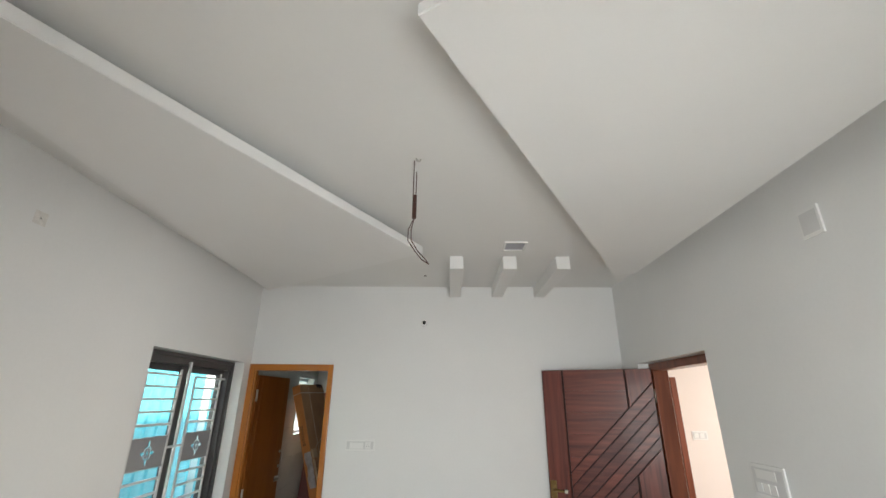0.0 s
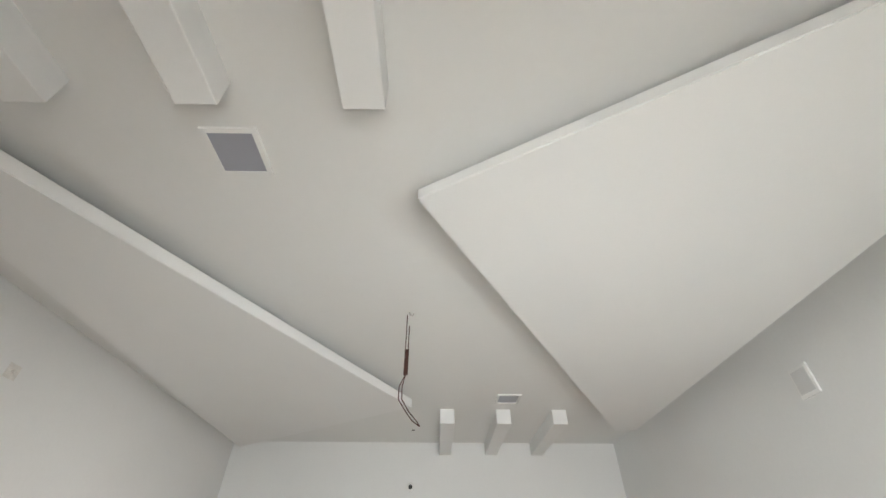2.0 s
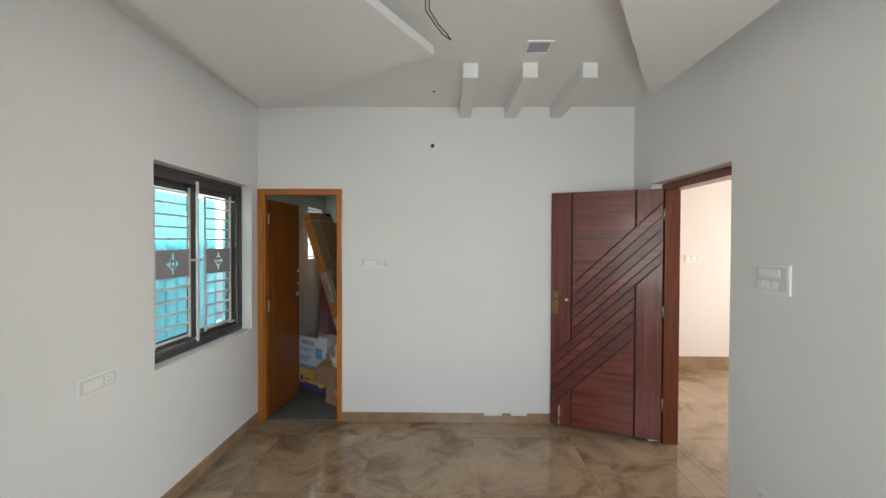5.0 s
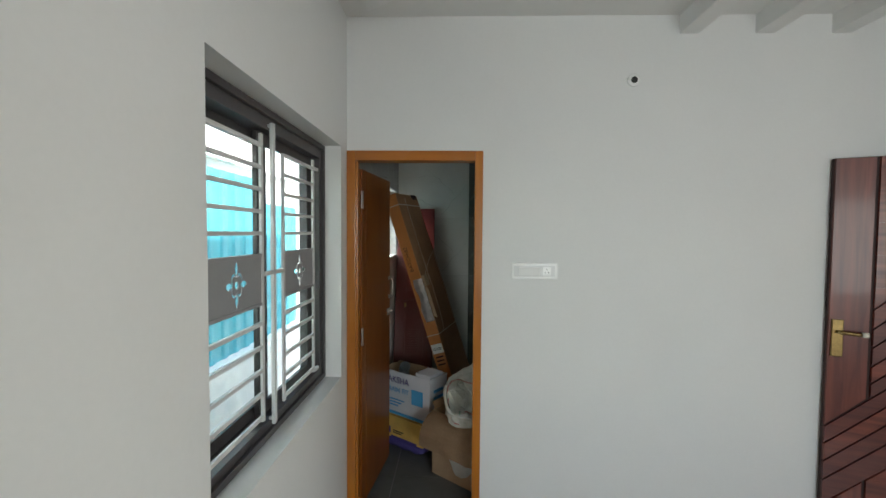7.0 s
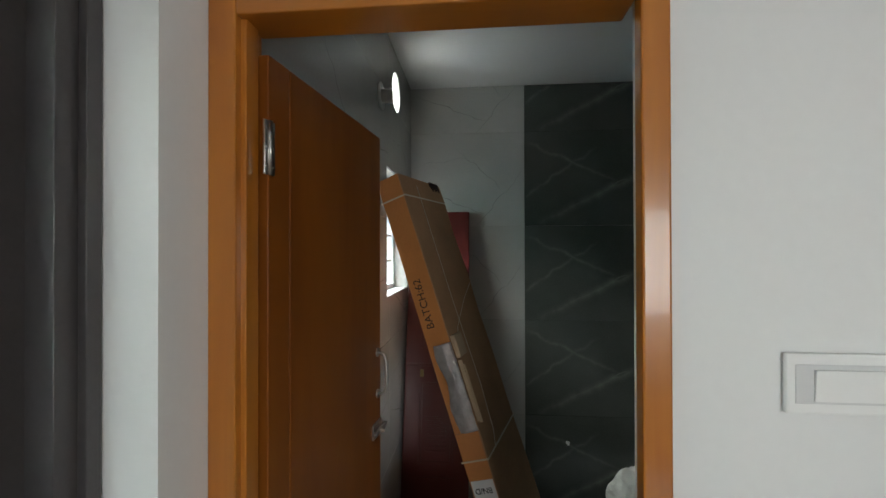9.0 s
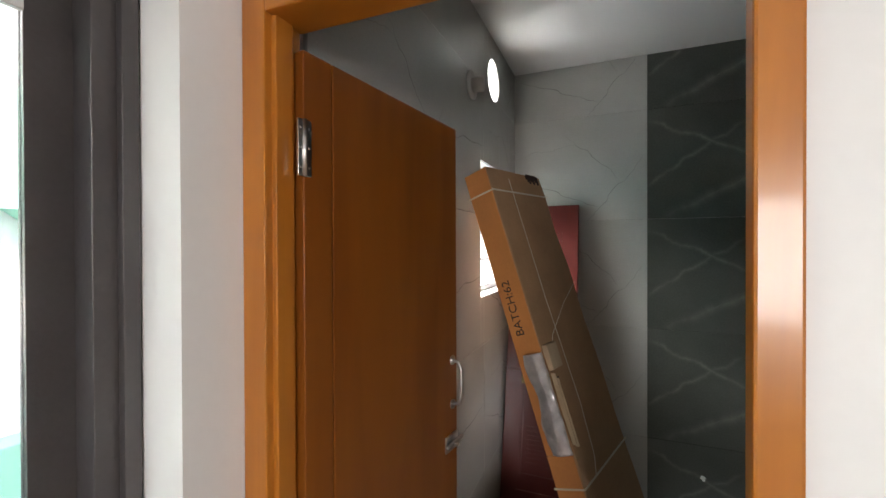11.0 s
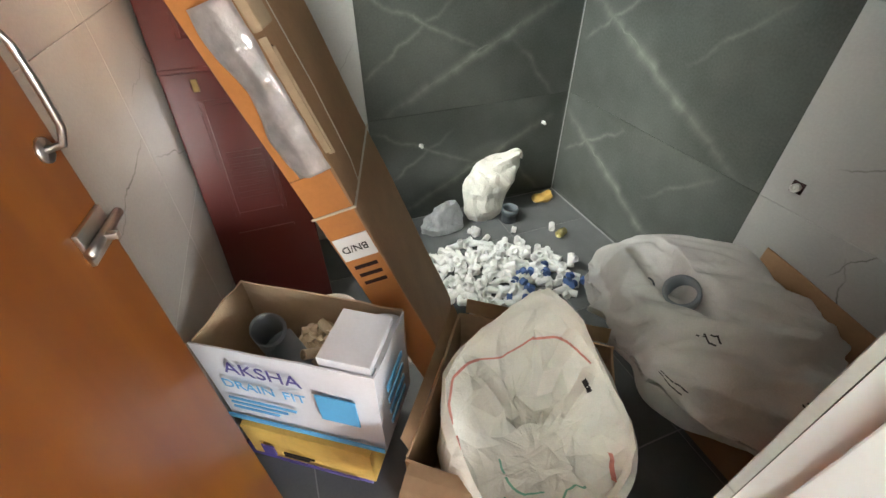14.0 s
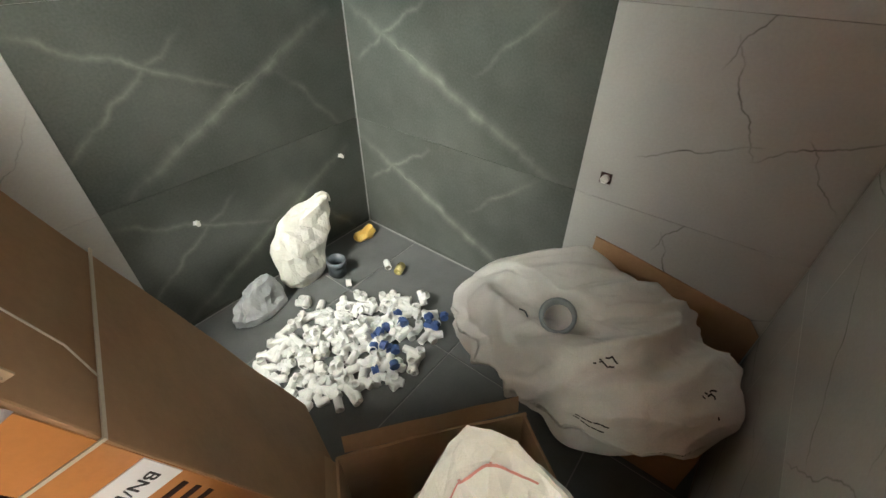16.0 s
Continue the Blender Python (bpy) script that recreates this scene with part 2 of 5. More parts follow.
M_WHITE_B = veined("white_marble_tile_cracked_vein", (0.46, 0.455, 0.43), (0.09, 0.085, 0.075),
                   [(0.41, 0.24, 22, 0.17, 0.0055, 0.8), (0.48, 0.40, 117, 0.17, 0.0055, 0.8), (0.45, 0.57, 61, 0.12, 0.005, 0.75),
                    (0.68, 0.32, 25, 0.15, 0.0055, 0.8), (0.71, 0.25, -50, 0.11, 0.0045, 0.7), (1.0, 0.30, 40, 0.2, 0.005, 0.5)], 0.22, 0.12)
M_BFLOOR = mat("dark_grey_floor_tile", (0.125, 0.132, 0.128), 0.45, var=0.18, scale=8, bump=0.1, random=0.1)
M_BJOINT = mat("pale_floor_grout", (0.30, 0.30, 0.29), 0.85, var=0.1)
M_CARD = mat("brown_cardboard", (0.38, 0.22, 0.115), 0.75, var=0.14, scale=7, bump=0.25, fine=70)
M_CARDP = mat("pale_tan_cardboard", (0.52, 0.35, 0.21), 0.8, var=0.14, scale=6, bump=0.3, fine=60)
M_CARDT = mat("taped_orange_cardboard", (0.55, 0.225, 0.072), 0.3, var=0.12, scale=6, bump=0.1, coat=0.3)
M_CARDIN = mat("raw_cardboard_inside", (0.46, 0.34, 0.22), 0.85, var=0.12, scale=10, bump=0.3)
M_CARDW = mat("white_printed_card", (0.72, 0.72, 0.75), 0.5, var=0.08, scale=9, bump=0.1)
M_BLUE = mat("light_blue_print", (0.11, 0.42, 0.72), 0.5, var=0.1)
M_NAVY = mat("violet_blue_print", (0.09, 0.07, 0.26), 0.5, var=0.15)
M_INK = mat("black_ink", (0.025, 0.022, 0.022), 0.6, var=0.2)
M_LABEL = mat("white_paper_label", (0.82, 0.82, 0.80), 0.6, var=0.03)
M_FOIL = mat("clear_plastic_wrap", (0.80, 0.78, 0.78), 0.15, 0.35, var=0.25, scale=25, bump=1.0, fine=45)
M_STRAP = mat("pale_packing_strap", (0.62, 0.55, 0.44), 0.5, var=0.1)
M_SACK = mat("woven_white_sack", (0.82, 0.81, 0.73), 0.6, var=0.12, scale=9, bump=0.35, fine=260)
M_SACK2 = mat("soiled_white_sack", (0.72, 0.71, 0.67), 0.7, var=0.16, scale=7, bump=0.35, fine=240)


def crumple(m, scale, depth):
    """Adds the small sharp creases of handled plastic cloth."""
    nt = m.node_tree
    n, l = nt.nodes, nt.links
    b = n["Principled BSDF"]
    old = b.inputs["Normal"].links[0].from_socket
    tc = n.new("ShaderNodeTexCoord")
    no = n.new("ShaderNodeTexNoise")
    no.inputs["Scale"].default_value = scale
    no.inputs["Detail"].default_value = 2
    no.inputs["Distortion"].default_value = 0.8
    l.new(tc.outputs["Object"], no.inputs["Vector"])
    ridge = n.new("ShaderNodeMath")
    ridge.operation = "SUBTRACT"
    ridge.inputs[1].default_value = 0.5
    l.new(no.outputs[0], ridge.inputs[0])
    ab = n.new("ShaderNodeMath")
    ab.operation = "ABSOLUTE"
    l.new(ridge.outputs[0], ab.inputs[0])
    bp = n.new("ShaderNodeBump")
    bp.inputs["Strength"].default_value = 0.6
    bp.inputs["Distance"].default_value = depth
    l.new(ab.outputs[0], bp.inputs["Height"])
    l.new(old, bp.inputs["Normal"])
    l.new(bp.outputs[0], b.inputs["Normal"])


crumple(M_SACK, 12.0, 0.022)
crumple(M_SACK2, 9.0, 0.022)
M_STRIPE = mat("red_sack_stripe", (0.66, 0.27, 0.22), 0.6, var=0.2, scale=40)
M_GSTRIPE = mat("green_sack_stripe", (0.22, 0.50, 0.36), 0.6, var=0.2, scale=40)
M_POLY = mat("grey_translucent_bag", (0.42, 0.44, 0.44), 0.3, var=0.2, scale=12, bump=0.5, fine=50)
M_PVC = mat("grey_pvc_pipe", (0.31, 0.34, 0.36), 0.35, var=0.08)
M_DPVC = mat("dark_grey_pvc", (0.10, 0.12, 0.13), 0.4, var=0.1)
M_UPVC = mat("white_upvc_fitting", (0.74, 0.74, 0.70), 0.35, var=0.08, scale=20, random=0.4)
M_CREAM = mat("cream_cpvc_fitting", (0.66, 0.53, 0.36), 0.4, var=0.1, scale=20, random=0.3)
M_BLUEP = mat("blue_plastic_cap", (0.06, 0.12, 0.30), 0.4, var=0.1)
M_YELLOW = mat("yellow_printed_bag", (0.78, 0.50, 0.13), 0.4, var=0.15, scale=10, bump=0.3)
M_MAROON = mat("maroon_gloss_panel", (0.11, 0.020, 0.017), 0.3, var=0.12, scale=5, bump=0.05, coat=0.3)
M_CREAMCUP = mat("cream_plastic_rim", (0.72, 0.66, 0.55), 0.4, var=0.05)
M_STEELCAN = mat("brass_and_clear_fitting", (0.62, 0.55, 0.25), 0.25, 0.5, var=0.3, scale=60)


# ---- mesh helpers ----
def boxm(bm, x0, y0, z0, x1, y1, z1, bevel=0.0):
    q = bmesh.ops.create_cube(bm, size=1.0, matrix=Matrix.Translation(((x0 + x1) / 2, (y0 + y1) / 2, (z0 + z1) / 2)) @ Matrix.Diagonal((x1 - x0, y1 - y0, z1 - z0, 1)))
    if bevel:
        edges = list({e for v in q["verts"] for e in v.link_edges})
        bmesh.ops.bevel(bm, geom=edges, offset=bevel, segments=2, affect="EDGES", profile=0.6)
    return q["verts"]


def mesh_of(name, bm, material, smooth=False):
    me = bpy.data.meshes.new(name)
    bmesh.ops.recalc_face_normals(bm, faces=bm.faces)
    bm.to_mesh(me)
    bm.free()
    me.materials.append(material)
    if smooth:
        me.polygons.foreach_set("use_smooth", [True] * len(me.polygons))
    return me


def part(name, bm, material, parent=None, label="", smooth=False, m=None):
    ob = new(name, mesh_of(name, bm, material, smooth))
    if parent is not None:
        ob.parent = parent
    if m is not None:
        ob.matrix_basis = m
    if label:
        tagged(ob, label)
    return ob


def box_part(name, x0, y0, z0, x1, y1, z1, material, parent=None, label="", bevel=0.0, m=None):
    bm = bmesh.new()
    boxm(bm, x0, y0, z0, x1, y1, z1, bevel)
    return part(name, bm, material, parent, label, False, m)


def empty(name, m, label, category, group="", kind=""):
    ob = new(name)
    ob.matrix_basis = m
    ob.empty_display_size = 0.05
    return tagged(ob, label, category, group, kind)


def prism(bm, pts, z0, z1):
    """A straight prism over a plan polygon."""
    a = [bm.verts.new((x, y, z0)) for x, y in pts]
    b = [bm.verts.new((x, y, z1)) for x, y in pts]
    bm.faces.new(a)
    bm.faces.new(b)
    for i in range(len(pts)):
        j = (i + 1) % len(pts)
        bm.faces.new((a[i], a[j], b[j], b[i]))


def tube(bm, p, q, r, seg=16, inner=0.0, caps=True):
    """A pipe from p to q; inner > 0 leaves it open and hollow."""
    p, q = Vector(p), Vector(q)
    d = (q - p).normalized()
    a = d.orthogonal().normalized()
    b = d.cross(a)

    def ring(c, rad):
        return [bm.verts.new(c + rad * (math.cos(2 * math.pi * i / seg) * a + math.sin(2 * math.pi * i / seg) * b)) for i in range(seg)]

    def skin(u, v):
        for i in range(seg):
            j = (i + 1) % seg
            bm.faces.new((u[i], u[j], v[j], v[i]))
    o0, o1 = ring(p, r), ring(q, r)
    skin(o0, o1)
    if inner:
        i0, i1 = ring(p, inner), ring(q, inner)
        skin(i1, i0)
        skin(i0, o0)
        skin(o1, i1)
    elif caps:
        bm.faces.new(o0)
        bm.faces.new(o1)


def bent_tube(bm, pts, r, seg=10, caps=True):
    """A rod along a line of points."""
    rings = []
    pts = [Vector(p) for p in pts]
    a = None
    for i, p in enumerate(pts):
        d = (pts[min(i + 1, len(pts) - 1)] - pts[max(i - 1, 0)]).normalized()
        a = d.orthogonal().normalized() if a is None else (a - a.dot(d) * d).normalized()
        b = d.cross(a)
        rings.append([bm.verts.new(p + r * (math.cos(2 * math.pi * k / seg) * a + math.sin(2 * math.pi * k / seg) * b)) for k in range(seg)])
    for u, v in zip(rings, rings[1:]):
        for k in range(seg):
            j = (k + 1) % seg
            bm.faces.new((u[k], u[j], v[j], v[k]))
    if caps:
        bm.faces.new(rings[0])
        bm.faces.new(rings[-1])


def arc(c, r, a0, a1, n, u, v):
    c, u, v = Vector(c), Vector(u), Vector(v)
    return [c + r * (math.cos(a) * u + math.sin(a) * v) for a in [math.radians(a0 + (a1 - a0) * i / n) for i in range(n + 1)]]


def letters(name, text, size, m, material, parent, label=""):
    """Writing in the built-in font, turned into a thin mesh."""
    cu = bpy.data.curves.new(name, "FONT")
    cu.body, cu.size, cu.extrude = text, size, 0.0006
    cu.align_x, cu.align_y = "CENTER", "CENTER"
    tmp = new("tmp", cu)
    me = bpy.data.meshes.new_from_object(tmp)
    bpy.data.objects.remove(tmp)
    me.materials.append(material)
    ob = new(name, me)
    ob.parent = parent
    ob.matrix_basis = m
    if label:
        tagged(ob, label)
    return ob


def structure(name, bm, material, label, category):
    return tagged(part(name, bm, material), label, category, kind="structure")


# ---- plan ----
XL, XR, YB, YF, ZC = -1.63, 1.735, -0.30, 4.02, 2.83      # bedroom
BL, BR, BY0, BY1, BZ, BF = -1.61, 0.262, 4.15, 6.017, 2.70, -0.02   # bathroom
XO, XH = -1.86, 1.96      # outer face of the window wall, hall face of the door wall


def wall_x(name, x0, x1, ya, yb, z0, z1, holes, material, label):
    """A wall along y with rectangular holes (y0, y1, z0, z1)."""
    bm = bmesh.new()
    ys = sorted({ya, yb, *[h[0] for h in holes], *[h[1] for h in holes]})
    for a, b in zip(ys, ys[1:]):
        cut = sorted([(h[2], h[3]) for h in holes if h[0] <= a and h[1] >= b])
        z = z0
        for c0, c1 in cut:
            if c0 > z:
                boxm(bm, x0, a, z, x1, b, c0)
            z = c1
        if z < z1:
            boxm(bm, x0, a, z, x1, b, z1)
    bmesh.ops.remove_doubles(bm, verts=bm.verts, dist=1e-5)
    return structure(name, bm, material, label, "wall")


def wall_y(name, y0, y1, xa, xb, z0, z1, holes, material, label):
    bm = bmesh.new()
    xs = sorted({xa, xb, *[h[0] for h in holes], *[h[1] for h in holes]})
    for a, b in zip(xs, xs[1:]):
        cut = sorted([(h[2], h[3]) for h in holes if h[0] <= a and h[1] >= b])
        z = z0
        for c0, c1 in cut:
            if c0 > z:
                boxm(bm, a, y0, z, b, y1, c0)
            z = c1
        if z < z1:
            boxm(bm, a, y0, z, b, y1, z1)
    bmesh.ops.remove_doubles(bm, verts=bm.verts, dist=1e-5)
    return structure(name, bm, material, label, "wall")


WIN = (2.70, 3.90, 0.86, 2.10)
wall_x("wall_west", XO, XL, YB - 0.2, BY0 - 0.012, -0.1, 2.95, [WIN], M_WALL, "white painted bedroom wall around the grilled window")
wall_x("wall_east", XR, XH, YB - 0.2, YF + 0.13, -0.1, 2.95, [(2.744, 3.70, -0.1, 2.10)], M_WALL, "white painted bedroom wall around the doorway")
wall_y("wall_north", YF, BY0 - 0.012, XL, XR, -0.1, 2.95, [(XL, -0.868, -0.1, 2.10)], M_WALL, "white painted bedroom wall around the bathroom door")
# This wall stays unseen; its opening is added to hold the back lamp.
wall_y("wall_south", YB - 0.2, YB, XL, XR, -0.1, 2.95, [(-0.2, 1.3, 0.9, 2.1)], M_WALL, "plain white bedroom wall with an added, unseen window opening")
bm = bmesh.new()
boxm(bm, XL, YB, ZC, XR, YF, 2.95)
boxm(bm, XO, YB - 0.2, 2.951, XH + 0.1, BY1 + 0.2, 3.05)
structure("ceiling", bm, M_CEIL, "flat white painted bedroom ceiling", "ceiling")

# bathroom shell, kept behind its tiles
T = 0.012
bm = bmesh.new()
VENT_Y, VENT_Z, VENT_R = 5.53, 2.49, 0.105
wall_x("wall_bath_west", XO, BL - T, BY0 - 0.012, BY1 + 0.2, -0.1, 2.95, [(5.30, 5.86, 1.42, 2.05), (VENT_Y - VENT_R, VENT_Y + VENT_R, VENT_Z - VENT_R, VENT_Z + VENT_R)], M_PLASTER, "bathroom outer wall with window and vent openings")
bm.free()
wall_y("wall_bath_north", BY1 + T, BY1 + 0.2, BL - T, BR + 0.2, -0.1, 2.95, [], M_PLASTER, "plain bathroom back wall behind the tiles")
wall_x("wall_bath_east", BR + T, BR + 0.15, BY0 - T, BY1 + T, -0.1, 2.95, [], M_PLASTER, "plain bathroom side wall behind the tiles")
bm = bmesh.new()
boxm(bm, XO, BY0 - T, BZ, BR + 0.15, BY1 + 0.2, 2.83)
structure("ceiling_bath", bm, M_CEIL, "low white bathroom ceiling", "ceiling")

# hall beyond the doorway
wall_y("wall_hall_north", 5.65, 5.8, XH, 5.4, -0.1, 2.95, [], M_HALL, "warm white painted hall wall")
wall_y("wall_hall_south", 1.2, 1.35, XH, 5.4, -0.1, 2.95, [], M_HALL, "warm white painted hall wall")
# The opening is out of view, added for the hall lamp.
wall_x("wall_hall_east", 5.25, 5.4, 1.35, 5.65, -0.1, 2.95, [(3.2, 4.8, 0.85, 2.15)], M_HALL, "warm white hall wall with an added, unseen window opening")
wall_x("wall_hall_west", XR, XH, YF + 0.13, 5.8, -0.1, 2.95, [], M_HALL, "warm white hall wall beside the bedroom")
bm = bmesh.new()
# Past the east wall the slab is an unseen overhang added against the sun.
boxm(bm, XH, 1.2, 2.83, 7.6, 5.8, 2.95)
structure("ceiling_hall", bm, M_CEIL, "flat white hall ceiling with an added overhang against the sun", "ceiling")

# ceiling boards that float below the slab on set-back battens


def ceiling_board(name, pts, z0, label, thick=0.042):
    cx, cy = sum(p[0] for p in pts) / len(pts), sum(p[1] for p in pts) / len(pts)
    bm = bmesh.new()
    prism(bm, pts, z0, z0 + thick)
    bmesh.ops.recalc_face_normals(bm, faces=bm.faces)
    bmesh.ops.bevel(bm, geom=list(bm.edges), offset=0.003, segments=2, affect="EDGES")
    prism(bm, [(cx + (x - cx) * 0.72, cy + (y - cy) * 0.72) for x, y in pts], z0 + thick - 0.001, ZC + 0.001)
    structure(name, bm, M_PANEL, label, "ceiling panel")


ceiling_board("trim_board_east", [(0.10, 0.91), (1.44, 3.185), (1.575, 3.14), (1.56, 0.05)], 2.705, "white triangular board floating below the ceiling")
ceiling_board("trim_board_west", [(0.0, 2.755), (-1.46, 3.765), (-1.347, 1.34), (-1.333, 0.255)], 2.722, "white triangular board floating below the ceiling", 0.052)

bm = bmesh.new()
boxm(bm, 0, 0, 0, 0.102, 0.93, 0.105, 0.004)
beam = tagged(part("ceiling_beam", bm, M_PANEL), "short white boxed beam fixed under the ceiling", "ceiling beam", "boxed ceiling beams")
beam.matrix_basis = pose(0.183, 3.115, 2.730)
for bx, by in ((0.584, 3.115), (0.985, 3.115), (-0.868, -0.296), (-0.466, -0.296), (-0.069, -0.289)):
    copy_thing(beam, pose(bx, by, 2.730))


def ceiling_light(x, y):
    e = empty("ceiling_light", pose(x, y, ZC), "small square recessed ceiling light, switched off", "ceiling light", "ceiling lights")
    bm = bmesh.new()
    for a in ((-0.080, -0.085, -0.064, 0.085), (0.064, -0.085, 0.080, 0.085), (-0.064, -0.085, 0.064, -0.069), (-0.064, 0.069, 0.064, 0.085)):
        boxm(bm, a[0], a[1], -0.008, a[2], a[3], 0.004, 0.001)
    part("frame", bm, M_PLATE, e)
    box_part("diffuser", -0.064, -0.069, -0.004, 0.064, 0.069, 0.003, M_LED, e, "grey unlit diffuser")
    return e


ceiling_light(-0.424, 0.848)
ceiling_light(0.640, 2.888)

# ceiling hook with a rusty strap and loose wires
hk = empty("fan_hook", pose(0.03, 1.76, ZC), "rusty fan hook strap with loose wires under the ceiling", "ceiling hook")
bm = bmesh.new()
bent_tube(bm, [(0.0, 0, 0.0), (0.004, 0, -0.012), (0.016, 0, -0.016), (0.02, 0, -0.006)], 0.004, 8)
part("hook", bm, M_STEEL, hk, "bent steel hook", True)
bm = bmesh.new()
boxm(bm, -0.010, -0.002, -0.285, -0.006, 0.002, -0.012, 0.0008)
boxm(bm, 0.002, -0.002, -0.285, 0.006, 0.002, -0.07, 0.0008)
boxm(bm, -0.010, -0.0025, -0.30, 0.008, 0.0025, -0.185, 0.001)
part("strap", bm, M_RUST, hk, "rusty brown metal strap")
for k, s in enumerate((1, -1)):
    bm = bmesh.new()
    bent_tube(bm, [(0.0, 0.002 * s, -0.295), (-0.012 - 0.012 * k, 0, -0.35), (-0.01 - 0.014 * k, 0, -0.40), (0.015 + 0.006 * s, 0, -0.45), (0.045 + 0.008 * s, 0, -0.485), (0.066, 0, -0.505)], 0.0022, 6)
    part("wire", bm, M_WIRE, hk, "thin brown loose wire", True)

# ---- bedroom floor slab, joints under the tiles ----
bm = bmesh.new()
boxm(bm, XO, YB - 0.2, -0.12, 5.4, YF + 0.13, -0.004)
boxm(bm, XR, YF + 0.13, -0.12, 5.4, 5.8, -0.004)
floor = structure("floor", bm, M_JOINT, "polished brown marble tile floor of bedroom and hall", "floor")
bm = bmesh.new()
boxm(bm, XO, YF + 0.13, -0.14, BR + 0.15, BY1 + 0.2, BF - 0.003)
bath_floor = structure("floor_bath", bm, M_BJOINT, "dark grey matt bathroom floor tiles with pale joints", "floor")


def skirting(name, a, b, face, top=0.086):
    """Runs along x (face 'y') or y (face 'x'); a, b are opposite plan corners. Chipped stretches show plaster."""
    bm = bmesh.new()
    boxm(bm, a[0], a[1], 0, b[0], b[1], top, 0.002)
    return structure(name, bm, M_SKIRT, "brown marble skirting along the wall", "skirting")


skirting("baseboard_north", (-0.868, YF - 0.012), (0.41, YF + 0.001), "y")
skirting("baseboard_north_b", (0.575, YF - 0.012), (0.655, YF + 0.001), "y")
skirting("baseboard_north_c", (0.80, YF - 0.012), (XR, YF + 0.001), "y")
for a, b in ((0.41, 0.575), (0.655, 0.80)):
    bm = bmesh.new()
    boxm(bm, a, YF - 0.012, 0, b, YF + 0.001, 0.066, 0.002)
    structure("baseboard_chipped", bm, M_SKIRT, "brown marble skirting with a broken top edge", "skirting")
    bm = bmesh.new()
    boxm(bm, a + 0.01, YF - 0.010, 0.066, b - 0.01, YF + 0.001, 0.088, 0.003)
    structure("trim_plaster_patch", bm, M_PLASTER, "white plaster patch above the broken skirting", "plaster patch")
skirting("baseboard_west", (XL - 0.001, YB), (XL + 0.012, YF - 0.03), "x")
skirting("baseboard_east", (XR - 0.012, YB), (XR + 0.001, 2.744), "x")
skirting("baseboard_east_b", (XR - 0.012, 3.70), (XR + 0.001, YF - 0.013), "x")
skirting("baseboard_hall", (XH, 5.638), (5.25, 5.651), "y", 0.17)
skirting("baseboard_hall_west", (XH - 0.001, 3.74), (XH + 0.012, 5.63), "x")

# ---- bedroom window ----
Y0, Y1, Z0, Z1 = WIN
win = empty("window_1", pose(-1.70, 3.30, Z0), "dark grey sliding window behind a pale metal grill", "window", kind="structure")


def at_win(name, x0, y0, z0, x1, y1, z1, material, parent=None, label="", bevel=0.002):
    return box_part(name, x0 + 1.70, y0 - 3.30, z0 - Z0, x1 + 1.70, y1 - 3.30, z1 - Z0, material, parent or win, label, bevel)


FX0, FX1 = -1.835, -1.728
at_win("head_frame", FX0, Y0 + 0.004, Z1 - 0.075, FX1, Y1 - 0.004, Z1 - 0.004, M_ALU)
at_win("bottom_frame", FX0, Y0 + 0.004, Z0 + 0.004, FX1, Y1 - 0.004, Z0 + 0.06, M_ALU)
at_win("side_frame", FX0, Y1 - 0.06, Z0 + 0.06, FX1, Y1 - 0.004, Z1 - 0.075, M_ALU)
at_win("side_frame", FX0, Y0 + 0.004, Z0 + 0.06, FX1, Y0 + 0.06, Z1 - 0.075, M_ALU)
at_win("track", FX1, Y0 + 0.004, Z1 - 0.030, FX1 + 0.014, Y1 - 0.004, Z1 - 0.004, M_ALU)
at_win("track", FX1, Y0 + 0.004, Z0 + 0.004, FX1 + 0.014, Y1 - 0.004, Z0 + 0.03, M_ALU)
at_win("track", FX1, Y1 - 0.028, Z0 + 0.03, FX1 + 0.014, Y1 - 0.004, Z1 - 0.03, M_ALU)
for k, (a, b) in enumerate(((Y0 + 0.06, 3.38), (3.25, Y1 - 0.05))):
    sx = -1.815 + 0.026 * k
    sash = new("sash")
    sash.matrix_basis = pose(sx + 1.70, 0, 0)
    sash.parent = win
    for n_, q in (("stile", (a, Z0 + 0.06, a + 0.065, Z1 - 0.075)), ("stile", (b - 0.065, Z0 + 0.06, b, Z1 - 0.075)),
                  ("rail", (a + 0.065, Z0 + 0.06, b - 0.065, Z0 + 0.105)), ("rail", (a + 0.065, Z1 - 0.12, b - 0.065, Z1 - 0.075))):
        box_part(n_, 0, q[0] - 3.30, q[1] - Z0, 0.018, q[2] - 3.30, q[3] - Z0, M_ALU, sash, "", 0.001)
    pane = box_part("pane", 0.007, a + 0.065 - 3.30, Z0 + 0.105 - Z0, 0.011, b - 0.065 - 3.30, Z1 - 0.12 - Z0, M_GLASS, sash, "clear glass")
    pane.visible_shadow = False

# grill: flat uprights, bars, and a cut sheet in each half
grill = empty("window_grill", pose(-1.712, 3.30, Z0), "pale metal window grill with cut flower sheets", "window grill")


def at_grill(name, y0, z0, y1, z1, t=0.010, material=None, label="", bevel=0.0015):
    return box_part(name, -t / 2, y0 - 3.30, z0 - Z0, t / 2, y1 - 3.30, z1 - Z0, material or M_GRILL, grill, label, bevel)


